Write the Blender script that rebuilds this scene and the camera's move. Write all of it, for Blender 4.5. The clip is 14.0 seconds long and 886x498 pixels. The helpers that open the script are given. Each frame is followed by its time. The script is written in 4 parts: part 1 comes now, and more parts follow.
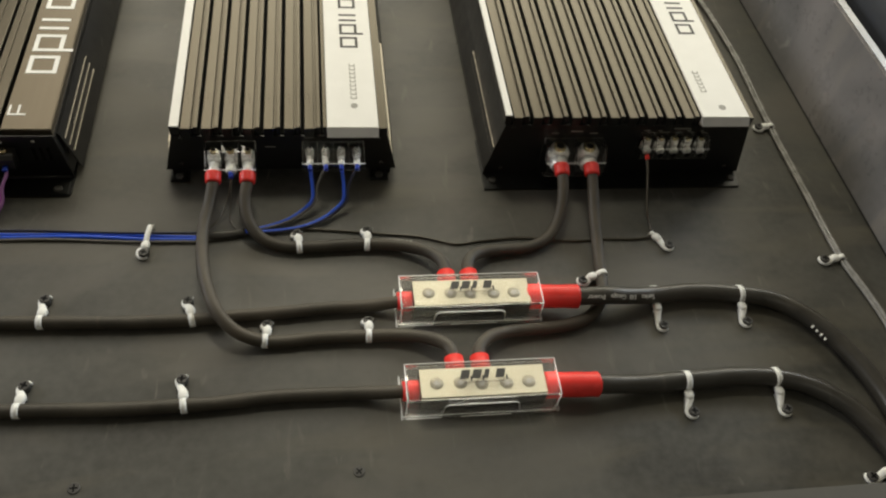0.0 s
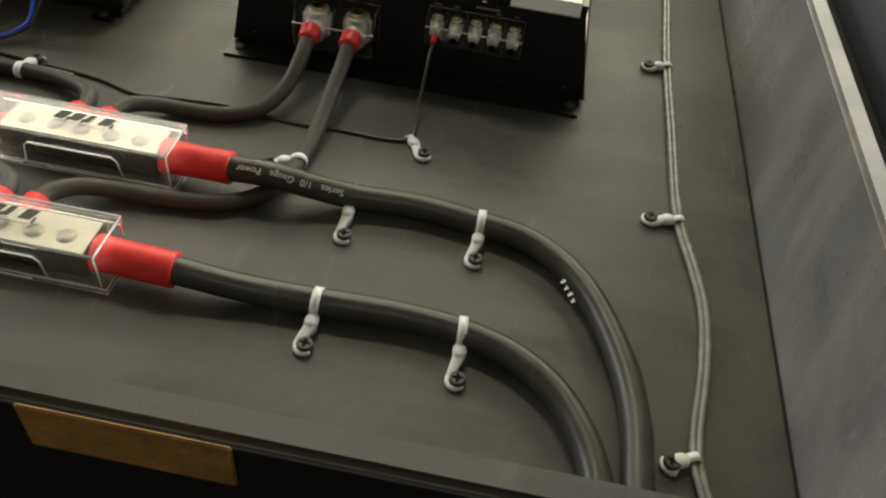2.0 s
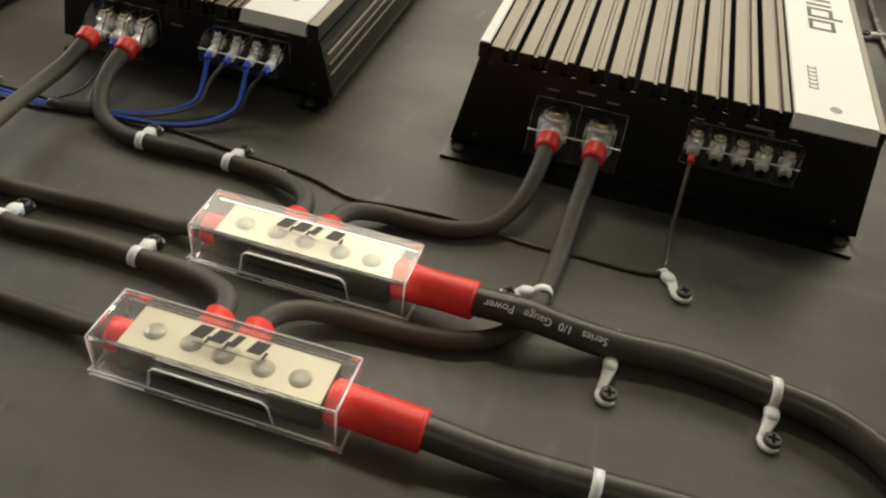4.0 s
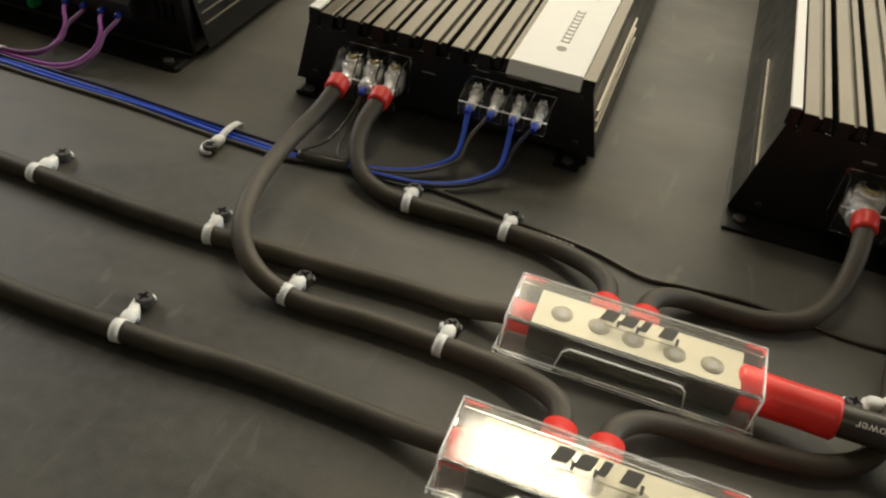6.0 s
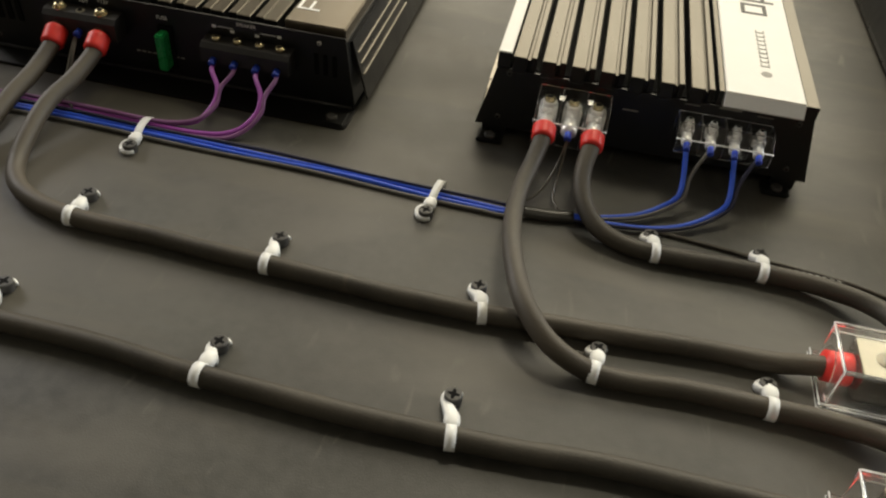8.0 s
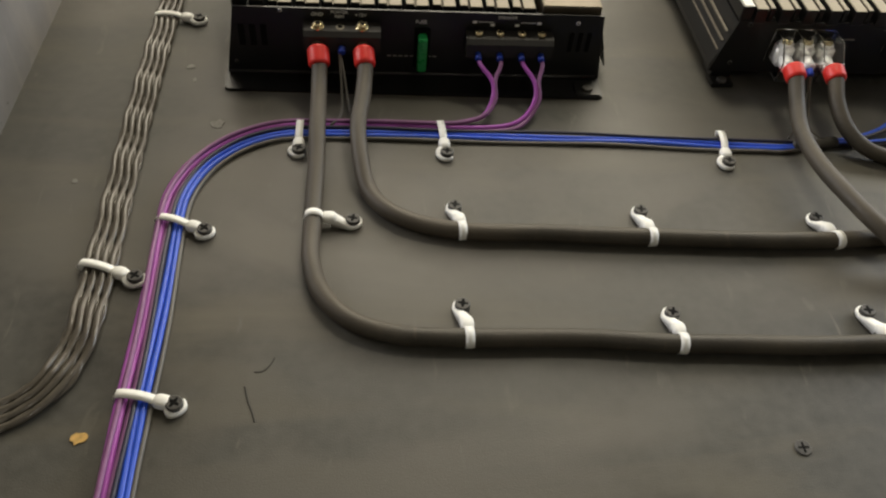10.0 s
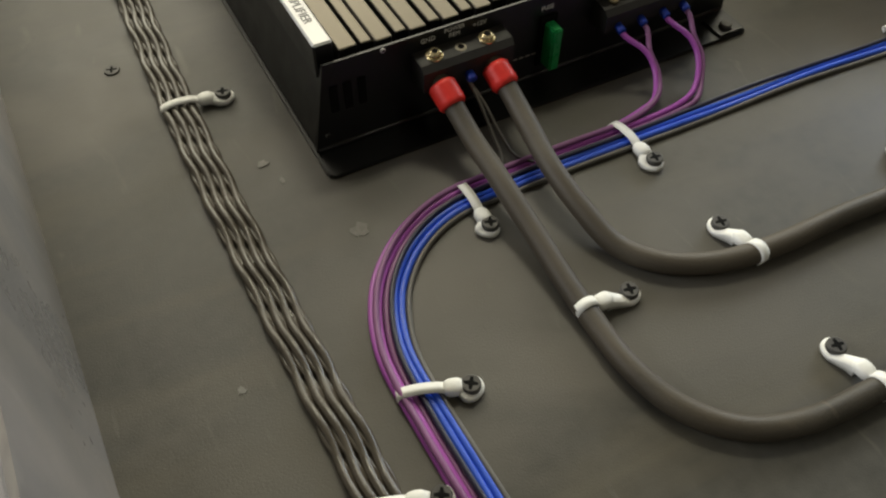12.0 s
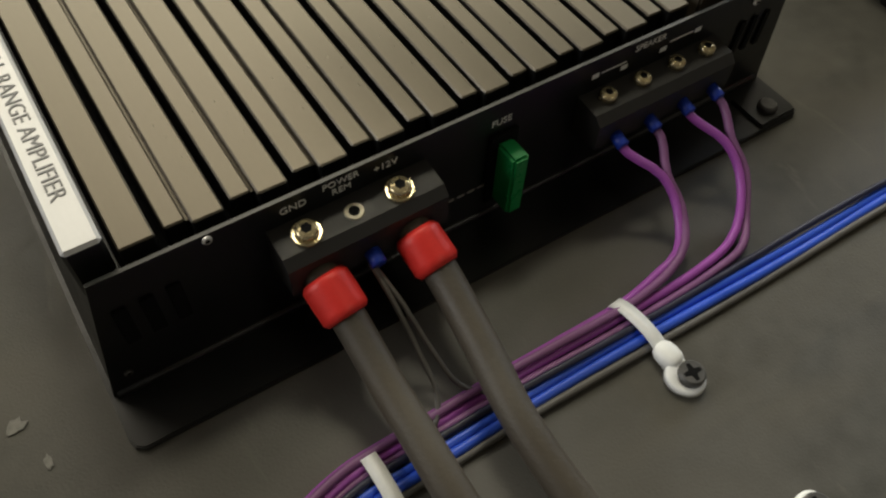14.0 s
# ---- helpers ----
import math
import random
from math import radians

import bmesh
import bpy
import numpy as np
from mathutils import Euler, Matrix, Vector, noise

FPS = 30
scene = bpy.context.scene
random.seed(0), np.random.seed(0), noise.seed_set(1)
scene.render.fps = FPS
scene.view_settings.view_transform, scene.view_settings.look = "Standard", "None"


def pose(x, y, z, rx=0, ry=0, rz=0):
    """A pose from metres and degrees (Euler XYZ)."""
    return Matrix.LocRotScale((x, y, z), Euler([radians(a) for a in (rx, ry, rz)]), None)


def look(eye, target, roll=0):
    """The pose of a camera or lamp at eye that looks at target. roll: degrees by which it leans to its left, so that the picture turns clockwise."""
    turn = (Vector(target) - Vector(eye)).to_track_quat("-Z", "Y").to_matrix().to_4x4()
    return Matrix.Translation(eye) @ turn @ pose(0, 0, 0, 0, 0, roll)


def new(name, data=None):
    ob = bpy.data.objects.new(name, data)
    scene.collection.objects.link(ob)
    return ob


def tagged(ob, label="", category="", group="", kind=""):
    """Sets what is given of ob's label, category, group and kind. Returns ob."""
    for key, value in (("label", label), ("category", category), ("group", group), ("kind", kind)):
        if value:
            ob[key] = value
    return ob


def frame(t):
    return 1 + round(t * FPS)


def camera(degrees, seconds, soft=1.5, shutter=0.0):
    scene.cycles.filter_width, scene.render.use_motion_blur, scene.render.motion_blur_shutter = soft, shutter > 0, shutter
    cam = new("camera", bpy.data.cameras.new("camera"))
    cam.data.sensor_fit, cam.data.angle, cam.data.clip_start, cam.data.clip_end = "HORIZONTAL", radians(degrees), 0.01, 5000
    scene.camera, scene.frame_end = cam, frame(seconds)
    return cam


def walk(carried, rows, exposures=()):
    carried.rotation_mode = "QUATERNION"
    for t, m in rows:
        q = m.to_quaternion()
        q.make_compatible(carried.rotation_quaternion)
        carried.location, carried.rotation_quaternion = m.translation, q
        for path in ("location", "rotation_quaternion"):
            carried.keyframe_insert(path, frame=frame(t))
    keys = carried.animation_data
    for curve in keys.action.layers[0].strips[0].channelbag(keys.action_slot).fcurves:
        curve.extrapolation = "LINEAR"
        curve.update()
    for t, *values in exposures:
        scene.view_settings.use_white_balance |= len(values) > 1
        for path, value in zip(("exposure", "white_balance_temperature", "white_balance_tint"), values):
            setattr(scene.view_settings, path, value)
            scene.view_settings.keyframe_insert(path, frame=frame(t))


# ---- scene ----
cam = camera(58.3, 14.0, soft=2.2, shutter=0.0)
PATH = [
    (0, (-0.045, -0.111, 0.594), (0.261, 1.106, -0.963), 9.7),
    (0.5, (0.029, -0.127, 0.601), (0.378, 1.124, -0.92), 11.5),
    (1, (0.139, -0.131, 0.581), (0.425, 1.157, -0.923), 10.9),
    (1.5, (0.282, -0.106, 0.462), (0.399, 1.218, -1.032), 10.0),
    (2, (0.352, -0.086, 0.356), (0.253, 1.313, -1.07), 7.9),
    (2.5, (0.37, -0.059, 0.32), (0.169, 1.395, -1.039), 6.6),
    (3, (0.321, -0.045, 0.328), (0.063, 1.44, -0.987), 6.8),
    (3.2, (0.298, -0.037, 0.328), (0.03, 1.45, -0.982), 7.1),
    (5.3, (0.124, -0.016, 0.309), (-0.241, 1.42, -1.034), 6.8),
    (5.5, (0.105, -0.013, 0.311), (-0.271, 1.42, -1.032), 6.9),
    (6, (0.064, -0.006, 0.313), (-0.341, 1.43, -1.019), 6.8),
    (6.5, (0.023, -0.006, 0.312), (-0.364, 1.43, -1.026), 7.4),
    (7, (-0.02, -0.002, 0.309), (-0.389, 1.423, -1.044), 8.3),
    (7.2, (-0.04, -0.003, 0.303), (-0.393, 1.433, -1.044), 8.9),
    (9.3, (-0.333, -0.038, 0.339), (-0.262, 1.352, -1.098), 0.3),
    (9.5, (-0.367, -0.041, 0.339), (-0.262, 1.318, -1.124), 1.7),
    (10, (-0.455, -0.045, 0.366), (-0.265, 1.269, -1.129), 6.0),
    (10.5, (-0.544, -0.042, 0.376), (-0.256, 1.257, -1.117), 6.7),
    (11, (-0.608, 0.004, 0.358), (-0.21, 1.234, -1.169), 4.3),
    (11.5, (-0.635, 0.07, 0.326), (-0.16, 1.186, -1.265), 1.2),
    (12, (-0.643, 0.153, 0.307), (-0.048, 1.23, -1.269), 0.9),
    (12.5, (-0.625, 0.219, 0.278), (0.099, 1.303, -1.239), 3.3),
    (13, (-0.608, 0.268, 0.256), (0.141, 1.311, -1.277), 5.1),
    (13.5, (-0.581, 0.303, 0.238), (0.148, 1.282, -1.346), 5.4),
    (14, (-0.535, 0.313, 0.231), (0.14, 1.251, -1.401), 3.4),
]
walk(cam, [(t, look(eye, target, roll)) for t, eye, target, roll in PATH], exposures=[(0, -0.14, 6500, 7), (1, -0.26, 6500, 4), (2.5, 0.1, 6500, 6), (5.5, -0.2, 6900, 8), (7.0, -0.14, 6850, 7), (9.5, 0.24, 6600, 10), (11, 0.2, 6550, 9), (12, 0.08, 6500, 6), (13, -0.05, 6500, 7), (14, -0.02, 6500, 7)])

# ---- light ----
world = bpy.data.worlds.new("world")
scene.world = world
world.use_nodes = True
world.node_tree.nodes["Background"].inputs["Color"].default_value = (0.9, 0.85, 0.78, 1)
world.node_tree.nodes["Background"].inputs["Strength"].default_value = 0.024


def area_lamp(name, eye, target, sx, sy, watts, colour):
    data = bpy.data.lights.new(name, "AREA")
    data.shape, data.size, data.size_y = "RECTANGLE", sx, sy
    data.energy, data.color = watts, colour
    ob = new(name, data)
    ob.matrix_world = look(eye, target)
    return ob


area_lamp("unseen_overhead_lamp", (0.0, 1.25, 1.62), (0.0, 0.5, 0), 0.38, 0.21, 7, (1.0, 0.92, 0.72))
# weak unseen fill from the front, added to lift blacks and glint on clamps
area_lamp("unseen_overhead_lamp", (0.3, -1.2, 1.9), (0.0, 0.5, 0), 0.4, 0.2, 2.8, (1.0, 0.94, 0.80))
# unseen fill added to brighten the board's left side
area_lamp("left_fill_light", (-0.55, 1.35, 0.98), (-0.5, 0.4, 0), 0.9, 0.4, 4.0, (1.0, 0.90, 0.74))
# unseen broad light added at the far side for front shadows and rib sheen
area_lamp("far_fill_light", (0.5, 2.25, 1.05), (0.0, 0.5, 0.0), 3.2, 0.9, 42, (1.0, 0.92, 0.74))
# unseen fills added left and right to soften shadows and light the tray sides
area_lamp("side_fill_light", (-2.4, 1.3, 1.05), (0.3, 0.6, 0.1), 1.2, 0.7, 30, (0.93, 0.92, 0.94))
area_lamp("side_fill_light", (2.2, 1.5, 0.9), (-0.3, 0.5, 0.0), 1.2, 0.7, 28, (0.82, 0.89, 1.0))
# ---- materials ----
def nodes_of(name):
    m = bpy.data.materials.new(name)
    m.use_nodes = True
    return m, m.node_tree, m.node_tree.nodes["Principled BSDF"]


def surface(name, colour, rough=0.5, metal=0.0, vary=0.25, scale=60.0, fine=900.0, bump=0.0, bump_scale=1500.0,
            rough_vary=0.12, stretch=(1, 1, 1), coat=0.0, dust=0.0, smear=0.0):
    """A procedural surface: colour varied at two scales, roughness variation and fine relief."""
    m, tree, bsdf = nodes_of(name)
    n, l = tree.nodes, tree.links
    geo = n.new("ShaderNodeTexCoord")
    mapping = n.new("ShaderNodeMapping")
    mapping.inputs["Scale"].default_value = stretch
    l.new(geo.outputs["Object"], mapping.inputs["Vector"])
    big, small = n.new("ShaderNodeTexNoise"), n.new("ShaderNodeTexNoise")
    big.inputs["Scale"].default_value, big.inputs["Detail"].default_value = scale, 5
    small.inputs["Scale"].default_value, small.inputs["Detail"].default_value = fine, 3
    for t in (big, small):
        l.new(mapping.outputs["Vector"], t.inputs["Vector"])
    mix = n.new("ShaderNodeMath")
    mix.operation = "MULTIPLY_ADD"
    l.new(small.outputs["Fac"], mix.inputs[0])
    mix.inputs[1].default_value = 0.45
    l.new(big.outputs["Fac"], mix.inputs[2])
    ramp = n.new("ShaderNodeMapRange")
    ramp.inputs["From Min"].default_value, ramp.inputs["From Max"].default_value = 0.35, 1.1
    l.new(mix.outputs[0], ramp.inputs["Value"])
    col = n.new("ShaderNodeMix")
    col.data_type = "RGBA"
    dark = [c * (1 - vary) for c in colour]
    light = [min(1, c * (1 + vary) + dust) for c in colour]
    col.inputs[6].default_value, col.inputs[7].default_value = (*dark, 1), (*light, 1)
    l.new(ramp.outputs["Result"], col.inputs[0])
    out = col.outputs[2]
    if smear:  # wiped dust and scuffs, in streaks and blots
        for k, (stretched, where, low, high, gain) in enumerate((((3, 14, 3), 1.6, 0.5, 0.74, 0.9), ((1, 1.6, 1), 5.5, 0.46, 0.66, 1.0), ((40, 9, 9), 2.2, 0.64, 0.72, 1.3))):
            mp, tx = n.new("ShaderNodeMapping"), n.new("ShaderNodeTexNoise")
            mp.inputs["Scale"].default_value, mp.inputs["Rotation"].default_value = stretched, (0, 0, 0.5 + k)
            tx.inputs["Scale"].default_value, tx.inputs["Detail"].default_value, tx.inputs["Distortion"].default_value = where, 7, 0.6
            l.new(geo.outputs["Object"], mp.inputs["Vector"])
            l.new(mp.outputs["Vector"], tx.inputs["Vector"])
            rg, mx = n.new("ShaderNodeMapRange"), n.new("ShaderNodeMix")
            rg.inputs["From Min"].default_value, rg.inputs["From Max"].default_value, rg.inputs["To Max"].default_value = low, high, min(1.0, smear * gain)
            l.new(tx.outputs["Fac"], rg.inputs["Value"])
            mx.data_type = "RGBA"
            mx.inputs[7].default_value = (*[min(1, c * g + 0.006) for c, g in zip(colour, ((1.95, 1.8, 1.55), (1.8, 1.72, 1.7), (1.9, 1.85, 1.8))[k])], 1)
            l.new(rg.outputs["Result"], mx.inputs[0])
            l.new(out, mx.inputs[6])
            out = mx.outputs[2]
    l.new(out, bsdf.inputs["Base Color"])
    rr = n.new("ShaderNodeMapRange")
    rr.inputs["To Min"].default_value, rr.inputs["To Max"].default_value = max(0.02, rough - rough_vary), min(1, rough + rough_vary)
    l.new(ramp.outputs["Result"], rr.inputs["Value"])
    l.new(rr.outputs["Result"], bsdf.inputs["Roughness"])
    bsdf.inputs["Metallic"].default_value = metal
    bsdf.inputs["Coat Weight"].default_value = coat
    if bump:
        tex = n.new("ShaderNodeTexNoise")
        tex.inputs["Scale"].default_value, tex.inputs["Detail"].default_value = bump_scale, 4
        l.new(mapping.outputs["Vector"], tex.inputs["Vector"])
        b = n.new("ShaderNodeBump")
        b.inputs["Strength"].default_value, b.inputs["Distance"].default_value = bump, 0.0006
        l.new(tex.outputs["Fac"], b.inputs["Height"])
        l.new(b.outputs["Normal"], bsdf.inputs["Normal"])
    return m


def clear_plastic(name, tint=(0.97, 0.98, 0.97), rough=0.04):
    m, tree, bsdf = nodes_of(name)
    bsdf.inputs["Base Color"].default_value = (*tint, 1)
    bsdf.inputs["Transmission Weight"].default_value = 1.0
    bsdf.inputs["IOR"].default_value = 1.46
    tex = tree.nodes.new("ShaderNodeTexNoise")
    tex.inputs["Scale"].default_value = 160
    rr = tree.nodes.new("ShaderNodeMapRange")
    rr.inputs["To Min"].default_value, rr.inputs["To Max"].default_value = rough * 0.4, rough * 1.8
    tree.links.new(tex.outputs["Fac"], rr.inputs["Value"])
    tree.links.new(rr.outputs["Result"], bsdf.inputs["Roughness"])
    return m


BOARD = surface("dark_grey_vinyl", (0.053, 0.0515, 0.044), 0.5, vary=0.75, scale=7, fine=120, bump=0.2, bump_scale=1100, rough_vary=0.2, dust=0.014, smear=0.95)
# the board's vinyl, paler to put the light on the sides into colour
SIDE = surface("lightened_vinyl_side", (0.185, 0.182, 0.186), 0.32, vary=0.3, scale=9, fine=120, bump=0.05, bump_scale=1200, rough_vary=0.14, smear=0.6)
RAW_WOOD = surface("raw_fibreboard", (0.42, 0.24, 0.07), 0.75, vary=0.6, scale=90, fine=700, bump=0.4)
# black of the base, also painted where the tray's front and gaps are shaded
BLACK_BASE_SHADE = surface("black_base_and_shade", (0.008, 0.008, 0.008), 0.9, bump=0.3)
BLUE_CLOTH = surface("dark_blue_cloth", (0.02, 0.024, 0.034), 0.85, vary=0.3, scale=30, fine=1500, bump=0.4)
WALL_PAINT = surface("beige_wall_paint", (0.27, 0.235, 0.18), 0.8, scale=3, fine=40, vary=0.2)
# unseen front wall, kept dark so it bounces little light onto the amplifiers
DARKENED_WALL = surface("darkened_unseen_wall", (0.15, 0.13, 0.105), 0.9, scale=3, fine=40, vary=0.25)
FLOOR_GREY = surface("grey_concrete", (0.13, 0.125, 0.115), 0.7, scale=3, fine=60)
RUBBER = surface("matt_black_rubber", (0.044, 0.0375, 0.0265), 0.57, vary=0.55, scale=40, fine=600, bump=0.3, bump_scale=800, dust=0.01, smear=0.7)
THICK_RUBBER = surface("black_cable_sheath", (0.036, 0.034, 0.029), 0.35, vary=0.32, scale=60, fine=800, bump=0.2, dust=0.008, smear=0.6)
TWIN_GREY = surface("shiny_grey_sheath", (0.25, 0.245, 0.23), 0.26, vary=0.25, scale=90, bump=0.08)
GLOSS_BLACK = surface("shiny_black_sheath", (0.085, 0.075, 0.06), 0.2, vary=0.3, scale=90, bump=0.08)
SHRINK = surface("red_heat_shrink", (0.80, 0.038, 0.03), 0.42, vary=0.12, scale=120, bump=0.12, bump_scale=500)
NYLON = surface("white_nylon", (0.90, 0.91, 0.88), 0.38, vary=0.06, scale=200, bump=0.05)
SCREW = surface("black_phosphate_steel", (0.07, 0.068, 0.064), 0.5, metal=0.2, vary=0.4, scale=400)
# shade of hollows painted as black: rib channels, slots, holes, sockets, screw crosses
RECESS_SHADE = surface("recess_shade_black", (0.003, 0.003, 0.003), 0.85)
RECESS_SHADE.node_tree.nodes["Principled BSDF"].inputs["Specular IOR Level"].default_value = 0.2
AMP_BLACK = surface("black_painted_steel", (0.0065, 0.0067, 0.0065), 0.36, vary=0.3, scale=60, fine=1200, bump=0.06)
AMP_SATIN = surface("black_anodised_aluminium", (0.016, 0.0155, 0.015), 0.34, vary=0.3, scale=60, bump=0.05)
SLAT = surface("brown_anodised_aluminium", (0.092, 0.080, 0.059), 0.31, metal=0.7, vary=0.1, scale=14, fine=500, stretch=(3, 0.6, 1), bump=0.015, rough_vary=0.06)
SLAT_BRIGHT = surface("champagne_aluminium", (0.135, 0.113, 0.082), 0.38, metal=0.65, vary=0.16, scale=22, fine=700, stretch=(6, 0.25, 1), bump=0.05)
WHITE_PANEL = surface("white_painted_aluminium", (0.78, 0.77, 0.73), 0.4, vary=0.05, scale=40)
SILVER_STRIP = surface("silver_painted_strip", (0.50, 0.50, 0.49), 0.34, metal=0.25, vary=0.08, scale=60, stretch=(1, 0.3, 1))
STRIP_PRINT = surface("worn_black_print", (0.15, 0.148, 0.143), 0.5, vary=0.3, scale=500)
# the white panel's bevel, its shade put into a greyer colour
SHADED_EDGE = surface("shaded_bevel_aluminium", (0.68, 0.69, 0.70), 0.4, metal=0.15, vary=0.1)
SIDE_RIDGE = surface("worn_bare_ridge", (0.32, 0.29, 0.24), 0.35, metal=0.8, vary=0.3, scale=200)
NICKEL = surface("satin_nickel_block", (0.50, 0.46, 0.345), 0.45, metal=0.2, vary=0.08, scale=60, fine=900, stretch=(0.3, 6, 1), bump=0.05)
# mirror metal with the deep shade of the block's front in its colour
MIRROR_METAL = surface("shade_darkened_nickel", (0.26, 0.24, 0.2), 0.14, metal=1.0, vary=0.1, scale=60, fine=900, stretch=(0.3, 6, 1))
NICKEL_DULL = surface("dull_set_screw", (0.27, 0.245, 0.185), 0.4, metal=0.4, vary=0.2, scale=300)
CHROME = surface("bright_terminal_metal", (0.97, 0.95, 0.90), 0.15, metal=0.45, vary=0.1, scale=300)
GOLD = surface("gold_plated_screw", (0.66, 0.56, 0.34), 0.22, metal=0.8, vary=0.15, scale=300)
BLOCK_BLACK = surface("black_terminal_plastic", (0.018, 0.017, 0.016), 0.5, vary=0.25, scale=200, bump=0.1)
GREEN = surface("green_fuse_plastic", (0.015, 0.3, 0.075), 0.3, vary=0.15, scale=150)
PURPLE = surface("purple_wire", (0.43, 0.10, 0.50), 0.38, vary=0.12, scale=120)
MAUVE = surface("mauve_striped_wire", (0.25, 0.10, 0.25), 0.42, vary=0.2, scale=120)
BLUE = surface("blue_wire", (0.033, 0.11, 0.70), 0.36, vary=0.12, scale=120)
GREY_WIRE = surface("grey_wire", (0.13, 0.125, 0.115), 0.42, vary=0.2, scale=120)
DARK_WIRE = surface("dark_navy_wire", (0.02, 0.022, 0.05), 0.4, vary=0.2, scale=120)
FERRULE = surface("blue_ferrule", (0.015, 0.05, 0.42), 0.35, vary=0.1)
PRINT_WHITE = surface("white_print", (0.86, 0.86, 0.83), 0.6, vary=0.1)
PRINT_DARK = surface("dark_print", (0.03, 0.028, 0.026), 0.5, vary=0.1)
PRINT_GREY = surface("grey_print", (0.3, 0.29, 0.26), 0.5, vary=0.1)
SCUFF = surface("pale_residue", (0.2, 0.195, 0.18), 0.6, vary=0.4, scale=500)
SCRATCH = surface("dark_scratch", (0.036, 0.034, 0.029), 0.7, vary=0.4, scale=500)
CHIP = surface("yellow_wood_chip", (0.6, 0.38, 0.12), 0.7, vary=0.3, scale=400)
# half-white plastic that paints in the bright glint of clear edges
EDGE_GLINT = clear_plastic("edge_glint_plastic", (0.95, 0.95, 0.93), 0.2)
EDGE_GLINT.node_tree.nodes["Principled BSDF"].inputs["Transmission Weight"].default_value = 0.6
CLEAR = clear_plastic("clear_acrylic", (0.975, 0.975, 0.96), 0.065)
CLEAR.node_tree.nodes["Principled BSDF"].inputs["Transmission Weight"].default_value = 0.985
CLEAR_CAP = clear_plastic("clear_terminal_cap", (0.98, 0.985, 0.98), 0.04)
CLEAR_CAP.node_tree.nodes["Principled BSDF"].inputs["Transmission Weight"].default_value = 1.0


# ---- mesh helpers ----
def part(name, bm, material, parent=None, label=""):
    """Links a bmesh as one mesh object."""
    mesh = bpy.data.meshes.new(name)
    bmesh.ops.recalc_face_normals(bm, faces=bm.faces[:])
    bm.to_mesh(mesh)
    bm.free()
    mesh.materials.append(material)
    ob = new(name, mesh)
    if parent:
        ob.parent = parent
    return tagged(ob, label)


def smooth(ob):
    for p in ob.data.polygons:
        p.use_smooth = True
    return ob


def thing(name, label, category, group="", at=(0, 0, 0), turn=0):
    ob = new(name)
    ob.empty_display_size = 0.01
    ob.matrix_world = pose(*at, 0, 0, turn)
    return tagged(ob, label, category, group)


def add_box(bm, x0, x1, y0, y1, z0, z1, bevel=0.0, segments=2):
    v = [bm.verts.new(p) for p in ((x0, y0, z0), (x1, y0, z0), (x1, y1, z0), (x0, y1, z0), (x0, y0, z1), (x1, y0, z1), (x1, y1, z1), (x0, y1, z1))]
    faces = [bm.faces.new([v[i] for i in q]) for q in ((3, 2, 1, 0), (4, 5, 6, 7), (0, 1, 5, 4), (1, 2, 6, 5), (2, 3, 7, 6), (3, 0, 4, 7))]
    if bevel:
        edges = list({e for f in faces for e in f.edges})
        bmesh.ops.bevel(bm, geom=edges, offset=bevel, segments=segments, affect="EDGES", clamp_overlap=True)
    return bm


def box(x0, x1, y0, y1, z0, z1, bevel=0.0, segments=2):
    return add_box(bmesh.new(), x0, x1, y0, y1, z0, z1, bevel, segments)


def add_prism(bm, outline, axis, a, b):
    """Extrudes a 2D outline along axis ('x', 'y' or 'z') from a to b. The outline's two numbers are the other axes in order."""
    def place(u, v, w):
        return {"x": (w, u, v), "y": (u, w, v), "z": (u, v, w)}[axis]
    lo = [bm.verts.new(place(u, v, a)) for u, v in outline]
    hi = [bm.verts.new(place(u, v, b)) for u, v in outline]
    bm.faces.new(lo)
    bm.faces.new(hi[::-1])
    n = len(outline)
    for i in range(n):
        bm.faces.new((lo[i], lo[(i + 1) % n], hi[(i + 1) % n], hi[i]))
    return bm


def prism(outline, axis, a, b):
    return add_prism(bmesh.new(), outline, axis, a, b)


def add_disc(bm, centre, normal, r, depth, n=20, r_top=None, bevel=0.0):
    """A short cylinder from centre along normal."""
    turn = Vector(normal).to_track_quat("Z", "Y").to_matrix().to_4x4()
    r_top = r if r_top is None else r_top
    rings = [(r, 0.0), (r, depth - bevel), (r_top - bevel, depth)] if bevel else [(r, 0.0), (r_top, depth)]
    made = []
    for rad, z in rings:
        made.append([bm.verts.new(Vector(centre) + (turn @ Vector((rad * math.cos(2 * math.pi * i / n), rad * math.sin(2 * math.pi * i / n), z)))) for i in range(n)])
    bm.faces.new(made[0][::-1])
    bm.faces.new(made[-1])
    for a, b in zip(made, made[1:]):
        for i in range(n):
            bm.faces.new((a[i], a[(i + 1) % n], b[(i + 1) % n], b[i]))
    return bm


def disc(*args, **kw):
    return add_disc(bmesh.new(), *args, **kw)


